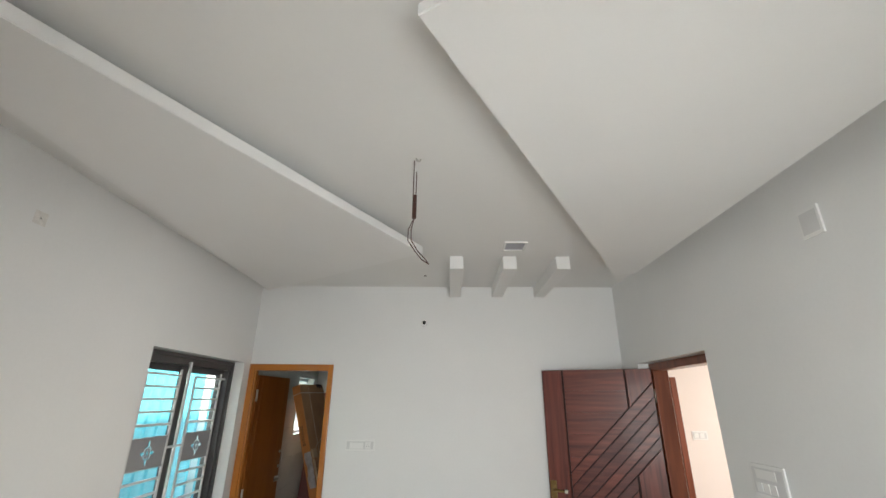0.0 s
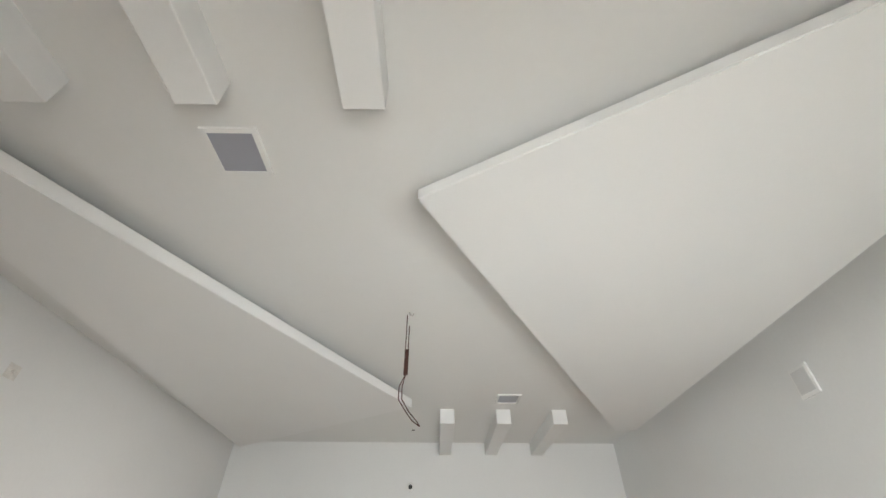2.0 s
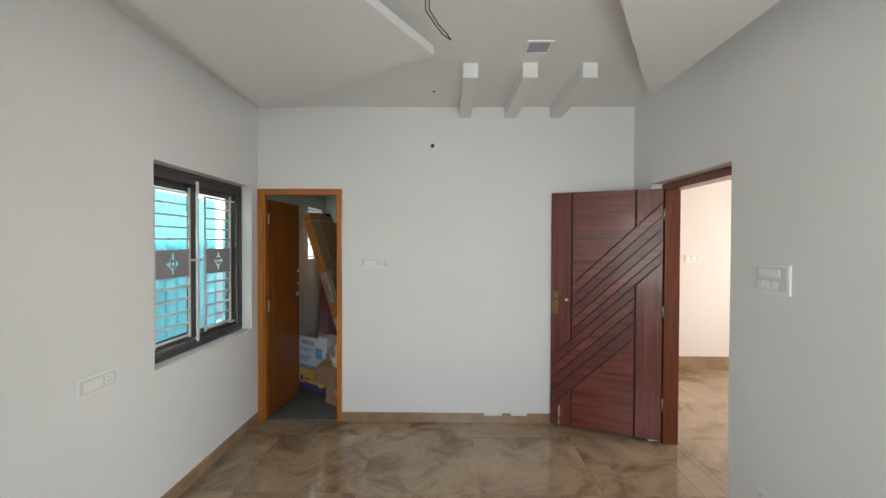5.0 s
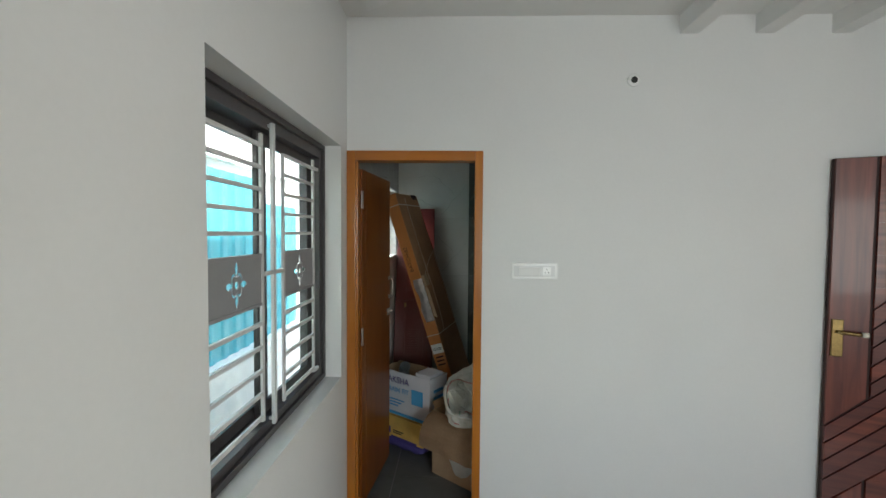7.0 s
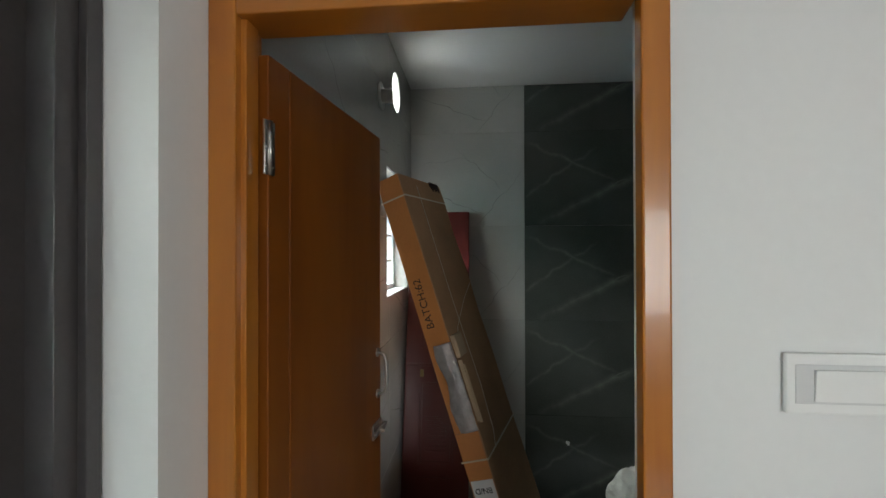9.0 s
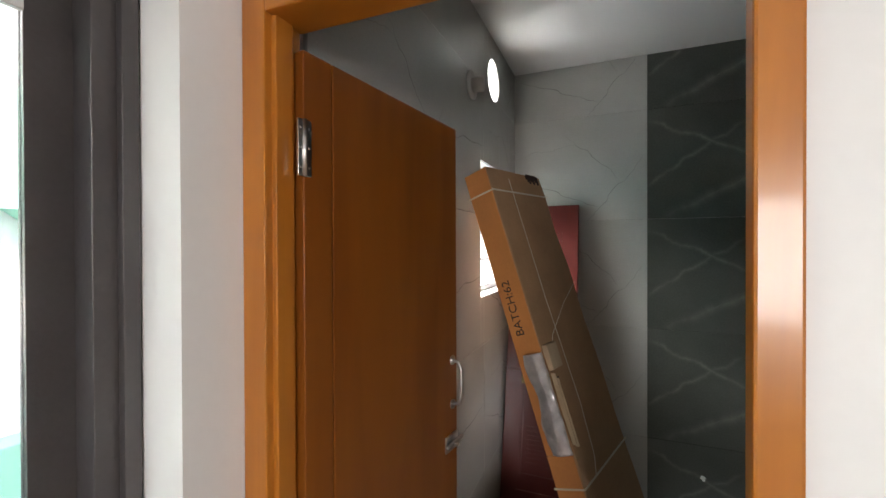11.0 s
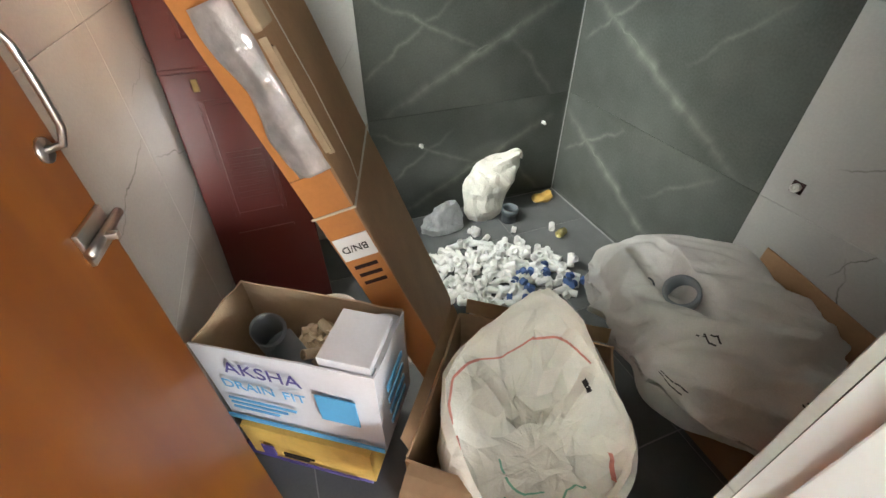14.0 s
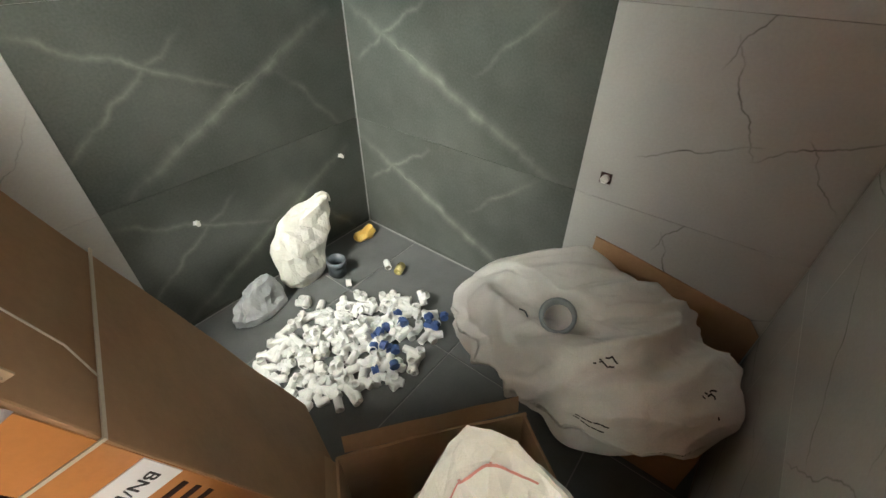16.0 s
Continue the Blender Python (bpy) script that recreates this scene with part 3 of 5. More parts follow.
def flower(bm, cy, cz, s):
    """Outline of the cut: four pointed petals and four curls, as loops of (y, z)."""
    loops = []
    for k in range(4):
        a0 = k * math.pi / 2
        ca, sa = math.cos(a0), math.sin(a0)
        pts = [(0.30, 0.0), (0.55, 0.13), (0.72, 0.16), (0.86, 0.10), (1.0, 0.0), (0.86, -0.10), (0.72, -0.16), (0.55, -0.13)]
        loops.append([(cy + s * (x * ca - y * sa), cz + 1.15 * s * (x * sa + y * ca)) for x, y in pts])
        a1 = a0 + math.pi / 4
        ca, sa = math.cos(a1), math.sin(a1)
        outer = [(0.40 + 0.20 * math.cos(t), 0.24 * math.sin(t)) for t in [math.radians(-125 + 25 * i) for i in range(11)]]
        inner = [(0.36 + 0.13 * math.cos(t), 0.17 * math.sin(t)) for t in [math.radians(110 - 22 * i) for i in range(11)]]
        loops.append([(cy + s * (x * ca - y * sa), cz + 1.15 * s * (x * sa + y * ca)) for x, y in outer + inner])
    loops.append([(cy + 0.17 * s * math.cos(2 * math.pi * i / 12), cz + 0.20 * s * math.sin(2 * math.pi * i / 12)) for i in range(12)])
    return loops


GT, GB = 1.955, 0.955
for ya, yb in ((2.812, 3.160), (3.345, 3.696)):
    at_grill("upright", ya - 0.009, GB, ya + 0.009, GT + 0.0)
    at_grill("upright", yb - 0.009, GB, yb + 0.009, GT + 0.035)
    for i in range(5):
        for z in (GT - 0.006 - 0.078 * i, 1.314 - 0.085 * i):
            at_grill("bar", ya + 0.009, z - 0.007, yb - 0.009, z + 0.007, 0.012)
    # sheet with the flower cut through it
    cu = bpy.data.curves.new("sheet", "CURVE")
    cu.dimensions, cu.fill_mode, cu.extrude = "2D", "BOTH", 0.0015
    za, zb = 1.385, 1.560
    loops = [[(ya + 0.009, za), (yb - 0.009, za), (yb - 0.009, zb), (ya + 0.009, zb)]] + flower(None, (ya + yb) / 2, (za + zb) / 2, 0.066)
    for lp in loops:
        sp = cu.splines.new("POLY")
        sp.points.add(len(lp) - 1)
        for p, (y, z) in zip(sp.points, lp):
            p.co = (y - 3.30, z - Z0, 0, 1)
        sp.use_cyclic_u = True
    tmp = new("tmp", cu)
    me = bpy.data.meshes.new_from_object(tmp)
    bpy.data.objects.remove(tmp)
    me.materials.append(M_SHEET)
    ob = new("sheet", me)
    ob.parent = grill
    ob.matrix_basis = Matrix(((0, 0, 1, 0), (1, 0, 0, 0), (0, 1, 0, 0), (0, 0, 0, 1)))
    tagged(ob, "grey metal sheet with a cut flower")
    for z in (za, zb):
        at_grill("sheet_edge", ya + 0.009, z - 0.006, yb - 0.009, z + 0.006, 0.012, M_SHEET)
at_grill("centre_upright", 3.245, GB - 0.05, 3.265, GT + 0.095, 0.014)
at_grill("link_bar", 3.169, 1.482, 3.245, 1.497, 0.012)
at_grill("link_bar", 3.265, 1.482, 3.336, 1.497, 0.012)
at_grill("end_bar", 3.705, GT - 0.012, 3.760, GT + 0.004, 0.012)
at_grill("end_bar", 3.705, GB - 0.004, 3.760, GB + 0.012, 0.012)

for y, z in ((3.255, GT + 0.085), (3.255, GB - 0.03), (3.735, GT - 0.004), (3.735, GB + 0.004), (2.812, GT - 0.01), (2.812, GB + 0.01)):
    box_part("fixing_lug", -0.020, y - 0.006 - 3.30, z - 0.006 - Z0, 0.0, y + 0.006 - 3.30, z + 0.006 - Z0, M_GRILL, grill, "", 0.001)

# ---- outside the window ----
bm = bmesh.new()
boxm(bm, -60, -60, -0.6, 60, 60, -0.45)
structure("ground", bm, M_EARTH, "dusty cement ground around the house", "ground")
nb = empty("neighbour_building", pose(-3.4, 5, -0.45), "white plastered neighbouring house close to the window", "house")
box_part("wall", -0.6, -9, 0, 0, 9, 3.9, M_OUTWALL, nb)
box_part("plinth", 0, -9, 0, 0.10, 9, 0.75, M_GREEN, nb, "pale green painted plinth")
box_part("ledge", 0.0, -9, 2.80, 0.08, 9, 2.86, M_OUTWALL, nb, "narrow white plaster ledge", 0.006)
# Green disc added in place of the round hole in this wall.
bm = bmesh.new()
tube(bm, (-0.01, 0.89, 2.967), (0.012, 0.89, 2.967), 0.06, 20)
part("wall_cap", bm, M_GREEN, nb, "round green disc in place of a hole in the wall")
bm = bmesh.new()
prism(bm, [(-6.0, 2.26), (-0.62, 2.26), (-0.40, 2.10), (-0.40, 2.74), (-6.0, 2.74)], 0.0, 0.16)
bm.transform(Matrix(((0, 0, 1, 0), (1, 0, 0, 0), (0, 1, 0, 0), (0, 0, 0, 1))))
part("sunshade_band", bm, M_GREEN, nb, "pale green painted concrete band")
box_part("lower_band", 0.0, -6.0, 0.95, 0.14, -0.42, 1.32, M_GREEN, nb, "pale green painted concrete band", 0.01)


def roof_sheet(y0, y1, h, z):
    """Trapezoidal metal sheet standing upright along y."""
    bm = bmesh.new()
    n_ = round(80 * (y1 - y0))
    last = None
    for i in range(n_ + 1):
        y = (y1 - y0) * i / n_
        ph = (y * 5.2) % 1.0
        x = 0.018 * (1 if 0.12 < ph < 0.42 else 0 if ph >= 0.54 else (ph / 0.12 if ph <= 0.12 else (0.54 - ph) / 0.12))
        u = [bm.verts.new((x, y, q)) for q in (0, h)] + [bm.verts.new((x - 0.002, y, q)) for q in (0, h)]
        if last:
            bm.faces.new((last[0], u[0], u[1], last[1]))
            bm.faces.new((last[2], last[3], u[3], u[2]))
            bm.faces.new((last[1], u[1], u[3], last[3]))
            bm.faces.new((last[0], last[2], u[2], u[0]))
        last = u
    ob = tagged(part("corrugated_sheet", bm, M_TURQ), "turquoise corrugated metal sheet standing by the neighbouring wall", "metal sheet", "turquoise sheets")
    ob.matrix_basis = pose(-3.05, y0, z)


roof_sheet(4.64, 5.82, 1.65, 0.52)
roof_sheet(6.02, 6.95, 1.42, 0.52)
stand = tagged(box_part("low_wall", 0, 0, 0, 0.22, 4.4, 0.97, M_OUTWALL, None, "", 0.01), "low white wall under the corrugated sheet", "low wall")
stand.matrix_basis = pose(-3.17, 3.9, -0.45)

# ---- bathroom door: frame and open leaf ----
fr = empty("door_1", pose(-1.25, YF, 0), "orange varnished bathroom door frame", "door frame", kind="structure")
FO0, FO1 = XL + 0.0005, -0.869


def jamb_bm(x0, x1, z1, face, depth=0.075):
    bm = bmesh.new()
    boxm(bm, x0, -0.012, 0, x1, depth, z1, 0.004)
    if face > 0:
        boxm(bm, x1 - 0.004, 0.004, 0, x1 + 0.010, 0.045, z1 - 0.05, 0.003)
    return bm


part("jamb", jamb_bm(FO0 + 1.25, -1.579 + 1.25, 2.098, 1), M_ORANGE, fr)
part("jamb", jamb_bm(-0.914 + 1.25, FO1 + 1.25, 2.098, -1, 0.018), M_ORANGE, fr)
box_part("head", -1.579 + 1.25, -0.012, 2.043, -0.914 + 1.25, 0.075, 2.098, M_ORANGE_H, fr, "", 0.004)
bm = bmesh.new()
boxm(bm, -0.891, 4.0385, 0, -0.8685, 4.110, 2.099, 0.002)
structure("trim_reveal", bm, M_WALL, "white painted reveal behind the door frame", "door reveal")
bm = bmesh.new()
boxm(bm, -1.60, 4.03, -0.02, -0.87, BY0, 0.006, 0.003)
structure("trim_threshold", bm, M_BFLOOR, "dark grey stone threshold of the bathroom", "threshold")

ang = math.degrees(math.atan2(4.648 - 4.075, -1.487 + 1.556))
leaf = empty("bathroom_door", pose(-1.556, 4.075, 0.02, 0, 0, ang), "brown varnished flush bathroom door standing open", "door")
L_ = 0.585
box_part("panel", 0.072, 0.0, 0.0, L_, 0.034, 1.985, M_LEAF, leaf, "", 0.003)
box_part("hinge_stile", 0.0, -0.0, 0.0, 0.069, 0.034, 1.985, M_LEAF, leaf, "", 0.003)
for z in (0.95, 1.745):
    bm = bmesh.new()
    boxm(bm, -0.016, -0.004, z + 0.015, 0.014, 0.001, z + 0.115, 0.001)
    tube(bm, (-0.002, -0.005, z + 0.015), (-0.002, -0.005, z + 0.115), 0.0045, 10)
    for zz in (0.03, 0.065, 0.10):
        for xx in (-0.011, 0.009):
            tube(bm, (xx, -0.0055, z + zz), (xx, -0.0035, z + zz), 0.0028, 8)
    part("hinge", bm, M_STEEL, leaf, "steel butt hinge", True)
bm = bmesh.new()
bent_tube(bm, [(L_ - 0.03, -0.002, 1.30), (L_ - 0.03, -0.022, 1.295), (L_ - 0.03, -0.030, 1.275), (L_ - 0.03, -0.031, 1.235), (L_ - 0.03, -0.030, 1.195), (L_ - 0.03, -0.022, 1.175), (L_ - 0.03, -0.002, 1.17)], 0.0042, 10)
tube(bm, (L_ - 0.03, -0.004, 1.30), (L_ - 0.03, 0.0, 1.30), 0.014, 12)
tube(bm, (L_ - 0.03, -0.004, 1.17), (L_ - 0.03, 0.0, 1.17), 0.014, 12)
part("handle", bm, M_STEEL, leaf, "bent steel pull handle", True)
bm = bmesh.new()
boxm(bm, L_ - 0.075, -0.006, 1.04, L_ - 0.005, 0.0, 1.085, 0.001)
tube(bm, (L_ - 0.085, -0.012, 1.062), (L_ + 0.012, -0.012, 1.062), 0.006, 10)
boxm(bm, L_ - 0.05, -0.030, 1.058, L_ - 0.040, -0.01, 1.066, 0.001)
part("bolt", bm, M_STEEL, leaf, "steel sliding bolt", True)

# ---- bedroom door: frame in the east wall and open panelled leaf ----
fr2 = empty("door_2", pose(1.84, 3.2, 0), "red brown wooden door frame in the doorway", "door frame", kind="structure")
for a, b in ((2.746, 2.806), (3.638, 3.698)):
    box_part("jamb", -0.02, a - 3.2, 0, 0.10, b - 3.2, 2.096, M_JAMB, fr2, "", 0.004)
box_part("head", -0.02, 2.806 - 3.2, 2.04, 0.10, 3.638 - 3.2, 2.096, M_JAMB, fr2, "", 0.004)

hx, hy = 1.812, 3.652
lx, ly = 1.0, 3.985
LW = math.hypot(hx - lx, hy - ly)
LH = 2.04
big = empty("bedroom_door", Matrix.Translation((lx, ly, 0.018)) @ pose(0, 0, 0, 0, 0, math.degrees(math.atan2(hy - ly, hx - lx))), "red brown wooden door with diagonal battens, standing open", "door")
# The core's near-black colour puts the shade into the grooves between boards.
box_part("core", 0, 0.004, 0, LW, 0.034, LH, M_SHADE_PRINT, big, "", 0.002)
UL, UR, G = 0.176, 0.677, 0.012
# diagonal groove lines: depth below the top plus run from the latch edge
LINES = [0.977, 1.08, 1.18, 1.28, 1.37, 1.45, 1.546, 1.645, 1.75, 1.885]


def clip_poly(poly, f):
    out = []
    for i, p in enumerate(poly):
        q = poly[(i + 1) % len(poly)]
        a, b = f(p), f(q)
        if a >= 0:
            out.append(p)
        if (a >= 0) != (b >= 0):
            t = a / (a - b)
            out.append((p[0] + t * (q[0] - p[0]), p[1] + t * (q[1] - p[1])))
    return out


def plank(name, poly, material, thick=0.010, ease=0.003):
    """A proud board of the leaf; poly in (u, depth below top)."""
    if len(poly) < 3:
        return
    area = 0.5 * sum(poly[i][0] * poly[(i + 1) % len(poly)][1] - poly[(i + 1) % len(poly)][0] * poly[i][1] for i in range(len(poly)))
    if abs(area) < 0.0006:
        return
    bm = bmesh.new()
    a = [bm.verts.new((u, 0.004, LH - w)) for u, w in poly]
    cx, cy = sum(p[0] for p in poly) / len(poly), sum(p[1] for p in poly) / len(poly)
    b = [bm.verts.new((u + 0.003 * (1 if cx > u else -1), 0.004 - thick, LH - w - ease * (1 if cy > w else -1))) for u, w in poly]
    bm.faces.new(b)
    for i in range(len(poly)):
        j = (i + 1) % len(poly)
        bm.faces.new((a[i], a[j], b[j], b[i]))
    part(name, bm, material, big)


def rect(u0, w0, u1, w1):
    return [(u0, w0), (u1, w0), (u1, w1), (u0, w1)]


SLOPE = 0.99


def cval(p):
    return p[1] + SLOPE * p[0]


first, last_c, midc = LINES[0], LINES[-1], LINES[5]
g = G / 2
# stiles and level boards above and below the diagonal band
plank("stile", clip_poly(rect(0.002, 0.002, UL - g, LH - 0.002), lambda p: midc - g - cval(p)), M_RED_V)
plank("stile", clip_poly(rect(0.002, 0.002, UL - g, LH - 0.002), lambda p: cval(p) - last_c - g), M_RED_V)
plank("stile", clip_poly(rect(UR + g, 0.002, LW - 0.002, LH - 0.002), lambda p: first - g - cval(p)), M_RED_V)
plank("stile", clip_poly(rect(UR + g, 0.002, LW - 0.002, LH - 0.002), lambda p: cval(p) - midc - g), M_RED_V)
for k in range(12):
    w0, w1 = 0.002 + k * 0.17, 0.002 + (k + 1) * 0.17
    w1 = min(w1, LH - 0.002)
    plank("board", clip_poly(rect(UL + g, w0, UR - g, w1), lambda p: first - g - cval(p)), M_RED_H, 0.010, 0.0004)
    plank("board", clip_poly(rect(UL + g, w0, UR - g, w1), lambda p: cval(p) - last_c - g), M_RED_H, 0.010, 0.0004)
for k, (c0, c1) in enumerate(zip(LINES, LINES[1:])):
    u0, u1 = (UL + g, LW - 0.002) if k < 5 else (0.002, UR - g)
    poly = clip_poly(clip_poly(rect(u0, 0, u1, LH), lambda p: cval(p) - c0 - g), lambda p: c1 - g - cval(p))
    plank("batten", poly, M_RED_D if k % 3 else M_RED_H, 0.014)
bm = bmesh.new()
boxm(bm, 0.012, -0.018, 0.98, 0.062, -0.005, 1.18, 0.004)
tube(bm, (0.037, -0.012, 1.115), (0.037, -0.045, 1.115), 0.008, 12)
part("lock_plate", bm, M_BRASS, big, "aged brass lock plate")
bm = bmesh.new()
bent_tube(bm, [(0.037, -0.043, 1.115), (0.07, -0.046, 1.115), (0.105, -0.046, 1.112), (0.125, -0.046, 1.112)], 0.010, 12)
part("lever", bm, M_BRASS, big, "brass lever handle", True)
bm = bmesh.new()
tube(bm, (0.125, -0.046, 1.112), (0.15, -0.046, 1.112), 0.014, 14)
part("knob", bm, M_IVORY, big, "ivory lever tip", True)
bm = bmesh.new()
boxm(bm, 0.068, -0.014, 0.08, 0.085, -0.004, 0.17, 0.002)
tube(bm, (0.076, -0.02, 0.005), (0.076, -0.02, 0.16), 0.005, 8)
tube(bm, (0.076, -0.025, 0.02), (0.076, -0.010, 0.02), 0.014, 12)
part("floor_bolt", bm, M_STEEL, big, "steel tower bolt near the floor", True)
for z in (0.25, 1.0, 1.78):
    bm = bmesh.new()
    tube(bm, (LW + 0.004, -0.004, z), (LW + 0.004, -0.004, z + 0.10), 0.006, 10)
    part("hinge", bm, M_STEEL, big, "steel hinge knuckle", True)
# frame of the next door along the hall
hd = empty("door_3", pose(2.95, 5.65, 0), "dark brown door frame in the hall wall", "door frame", kind="structure")
box_part("jamb", 0.0, -0.02, 0, 0.07, 0.0, 2.1, M_JAMB, hd, "", 0.003)


# ---- switches and sockets ----
def plate(m, w, h, mods, label):
    """A modular plate in its x (across) and z (up) plane, facing -y."""
    e = empty("switch_plate", m, label, "switch plate")
    box_part("cover", -w / 2, -0.0105, -h / 2, w / 2, 0.0, h / 2, M_PLATE, e, "", 0.004)
    bm = bmesh.new()
    boxm(bm, -w / 2 + 0.012, -0.0115, -h / 2 + 0.016, w / 2 - 0.012, -0.008, h / 2 - 0.016, 0.002)
    part("module_frame", bm, M_SWITCH, e)
    for kind, x0, z0, x1, z1 in mods:
        bm = bmesh.new()
        if kind == "socket":
            boxm(bm, x0, -0.0135, z0, x1, -0.011, z1, 0.001)
            s = part("socket", bm, M_PLATE, e)
            cx, cz = (x0 + x1) / 2, (z0 + z1) / 2
            for dx, dz in ((0, 0.010), (-0.009, -0.007), (0.009, -0.007)):
                hb = bmesh.new()
                tube(hb, (cx + dx, -0.0142, cz + dz), (cx + dx, -0.0128, cz + dz), 0.0028, 10)
                part("pin_hole", hb, M_HOLE, s)
        else:
            vs = boxm(bm, x0, -0.0165, z0, x1, -0.011, z1, 0.001)
            for v in bm.verts:
                if v.co.y < -0.014 and v.co.z < (z0 + z1) / 2:
                    v.co.y += 0.0035
            part("rocker", bm, M_PLATE, e)
    return e


WEST = Matrix.Rotation(math.radians(90), 4, "Z")       # faces +x
EAST = Matrix.Rotation(math.radians(-90), 4, "Z")      # faces -x
plate(pose(-0.578, YF, 1.436), 0.253, 0.092, [("rocker", -0.088, -0.026, 0.03, 0.022), ("socket", 0.045, -0.026, 0.09, 0.024)], "white switch and socket plate on the bedroom wall")
plate(Matrix.Translation((XL, 2.30, 0.928)) @ WEST, 0.235, 0.10, [("rocker", -0.09, -0.026, 0.02, 0.026), ("socket", 0.035, -0.026, 0.085, 0.026)], "white socket plate low on the window wall")
plate(Matrix.Translation((XR, 2.426, 1.440)) @ EAST, 0.235, 0.150, [("rocker", -0.075, 0.008, 0.06, 0.052), ("rocker", -0.085, -0.052, -0.045, -0.008), ("rocker", -0.035, -0.052, 0.003, -0.008), ("rocker", 0.013, -0.052, 0.05, -0.008)], "white multi switch plate beside the doorway")
plate(Matrix.Translation((XR, 1.79, 2.53)) @ EAST, 0.110, 0.13, [], "blank white junction plate high on the wall")
plate(Matrix.Translation((XR, 2.43, 0.29)) @ EAST, 0.15, 0.09, [("socket", -0.03, -0.026, 0.03, 0.026)], "white socket plate low beside the doorway")
plate(pose(3.20, 5.65, 1.43), 0.18, 0.10, [("rocker", -0.07, -0.026, -0.02, 0.026), ("rocker", 0.0, -0.026, 0.05, 0.026)], "white switch plate on the hall wall")
bm = bmesh.new()
tube(bm, (0, 0.0, 0), (0, -0.012, 0), 0.034, 20, 0.018)
tube(bm, (0.0, -0.002, 0), (0.0, -0.001, 0), 0.020, 16)
cap = empty("conduit_outlet", pose(-0.057, YF, 2.482), "round white conduit outlet with a dark hole in the wall", "conduit outlet")
part("ring", bm, M_PLATE, cap, "", True)
bm = bmesh.new()
tube(bm, (0.004, -0.0115, 0), (0.004, -0.004, 0), 0.0185, 16)
part("hole", bm, M_HOLE, cap, "dark hole")
bm = bmesh.new()
tube(bm, (0, 0, 0), (0, 0, -0.004), 0.012, 12)
tagged(part("ceiling_stub", bm, M_HOLE, None, "", False, pose(-0.032, 3.638, ZC)), "small dark screw stub in the ceiling", "ceiling stub")
bm = bmesh.new()
tube(bm, (0, 0, 0), (0.012, 0, 0), 0.006, 8)
boxm(bm, 0.0, -0.03, -0.03, 0.0015, 0.03, 0.03, 0.0005)
tagged(part("filled_outlet", bm, M_PLASTER, None, "", False, pose(XL, 1.785, 2.542)), "plastered wall outlet with a wire stub", "wall outlet")
# ---- bathroom clutter ----
# tall carton leaning in the corner
ax = Vector((-0.326, 0.078, 1.0)).normalized()
wx = Vector((0.292, 0.957, 0.0))
wx = (wx - wx.dot(ax) * ax).normalized()
nx = wx.cross(ax).normalized()
CM = Matrix(((nx.x, wx.x, ax.x, -0.966), (nx.y, wx.y, ax.y, 4.885), (nx.z, wx.z, ax.z, BF + 0.022), (0, 0, 0, 1)))
CN, CW, CL = 0.104, 0.45, 2.03
carton = empty("long_carton", CM, "long brown taped carton leaning in the bathroom corner, torn open", "carton")
bm = bmesh.new()
boxm(bm, 0, 0, 0, CN, CW, CL, 0.004)
bmesh.ops.subdivide_edges(bm, edges=[e for e in bm.edges if e.calc_length() > 0.5], cuts=24)
for v in bm.verts:
    d = noise.noise_vector(v.co * 5.0)
    v.co += Vector((d.x, d.y, 0)) * 0.0045
part("body", bm, M_CARD, carton)
bm = bmesh.new()
boxm(bm, 0.003, -0.0035, 0.972, CN - 0.003, -0.001, CL - 0.005, 0.0005)
part("tape", bm, M_CARDT, carton, "glossy orange packing tape")
box_part("tape", 0.003, -0.0035, 0.01, CN - 0.003, -0.001, 0.97, M_CARDT, carton, "glossy orange packing tape", 0.0005)
bm = bmesh.new()
grid = []
for i in range(40):
    row = []
    for j in range(9):
        z, x = 0.975 + 0.345 * i / 39, 0.030 + (CN - 0.026) * j / 8
        row.append(bm.verts.new((x + 0.022 * noise.noise((z * 9, 3, 1)) * (1 - j / 8), -0.010 - 0.010 * math.sin(math.pi * j / 8) + 0.006 * noise.noise((x * 60, z * 30, 0)), z)))
    grid.append(row)
for i in range(39):
    for j in range(8):
        bm.faces.new((grid[i][j], grid[i][j + 1], grid[i + 1][j + 1], grid[i + 1][j]))
bmesh.ops.solidify(bm, geom=bm.faces[:], thickness=0.006)
part("plastic_wrap", bm, M_FOIL, carton, "crumpled clear plastic wrap", True)
bm = bmesh.new()
boxm(bm, CN - 0.002, 0.012, 1.00, CN + 0.016, 0.016, 1.24, 0.001)
boxm(bm, CN + 0.004, 0.024, 0.99, CN + 0.018, 0.028, 1.22, 0.001)
boxm(bm, CN - 0.001, 0.005, 1.25, CN + 0.020, 0.085, 1.34, 0.006)
part("torn_flap", bm, M_CARDIN, carton, "torn raw cardboard flap")
# Solid dark strip on the face; it paints the shade of the torn gap.
bm = bmesh.new()
boxm(bm, CN + 0.0005, 0.030, 1.00, CN + 0.004, 0.055, 1.22, 0.001)
part("tear", bm, M_SHADE_PRINT, carton, "dark strip coloured as the shade in the torn side")
# Ragged dark slabs that paint the shade of a hole at the top.
bm = bmesh.new()
for k in range(9):
    boxm(bm, CN - 0.02 + 0.010 * noise.noise((k, 1, 1)), 0.31 + 0.012 * k, CL - 0.02 - 0.01 * (k % 3), CN + 0.004, 0.322 + 0.012 * k, CL + 0.004 * (k % 2))
part("torn_top", bm, M_SHADE_PRINT, carton, "dark slabs coloured as the shade of a torn hole at the top edge")
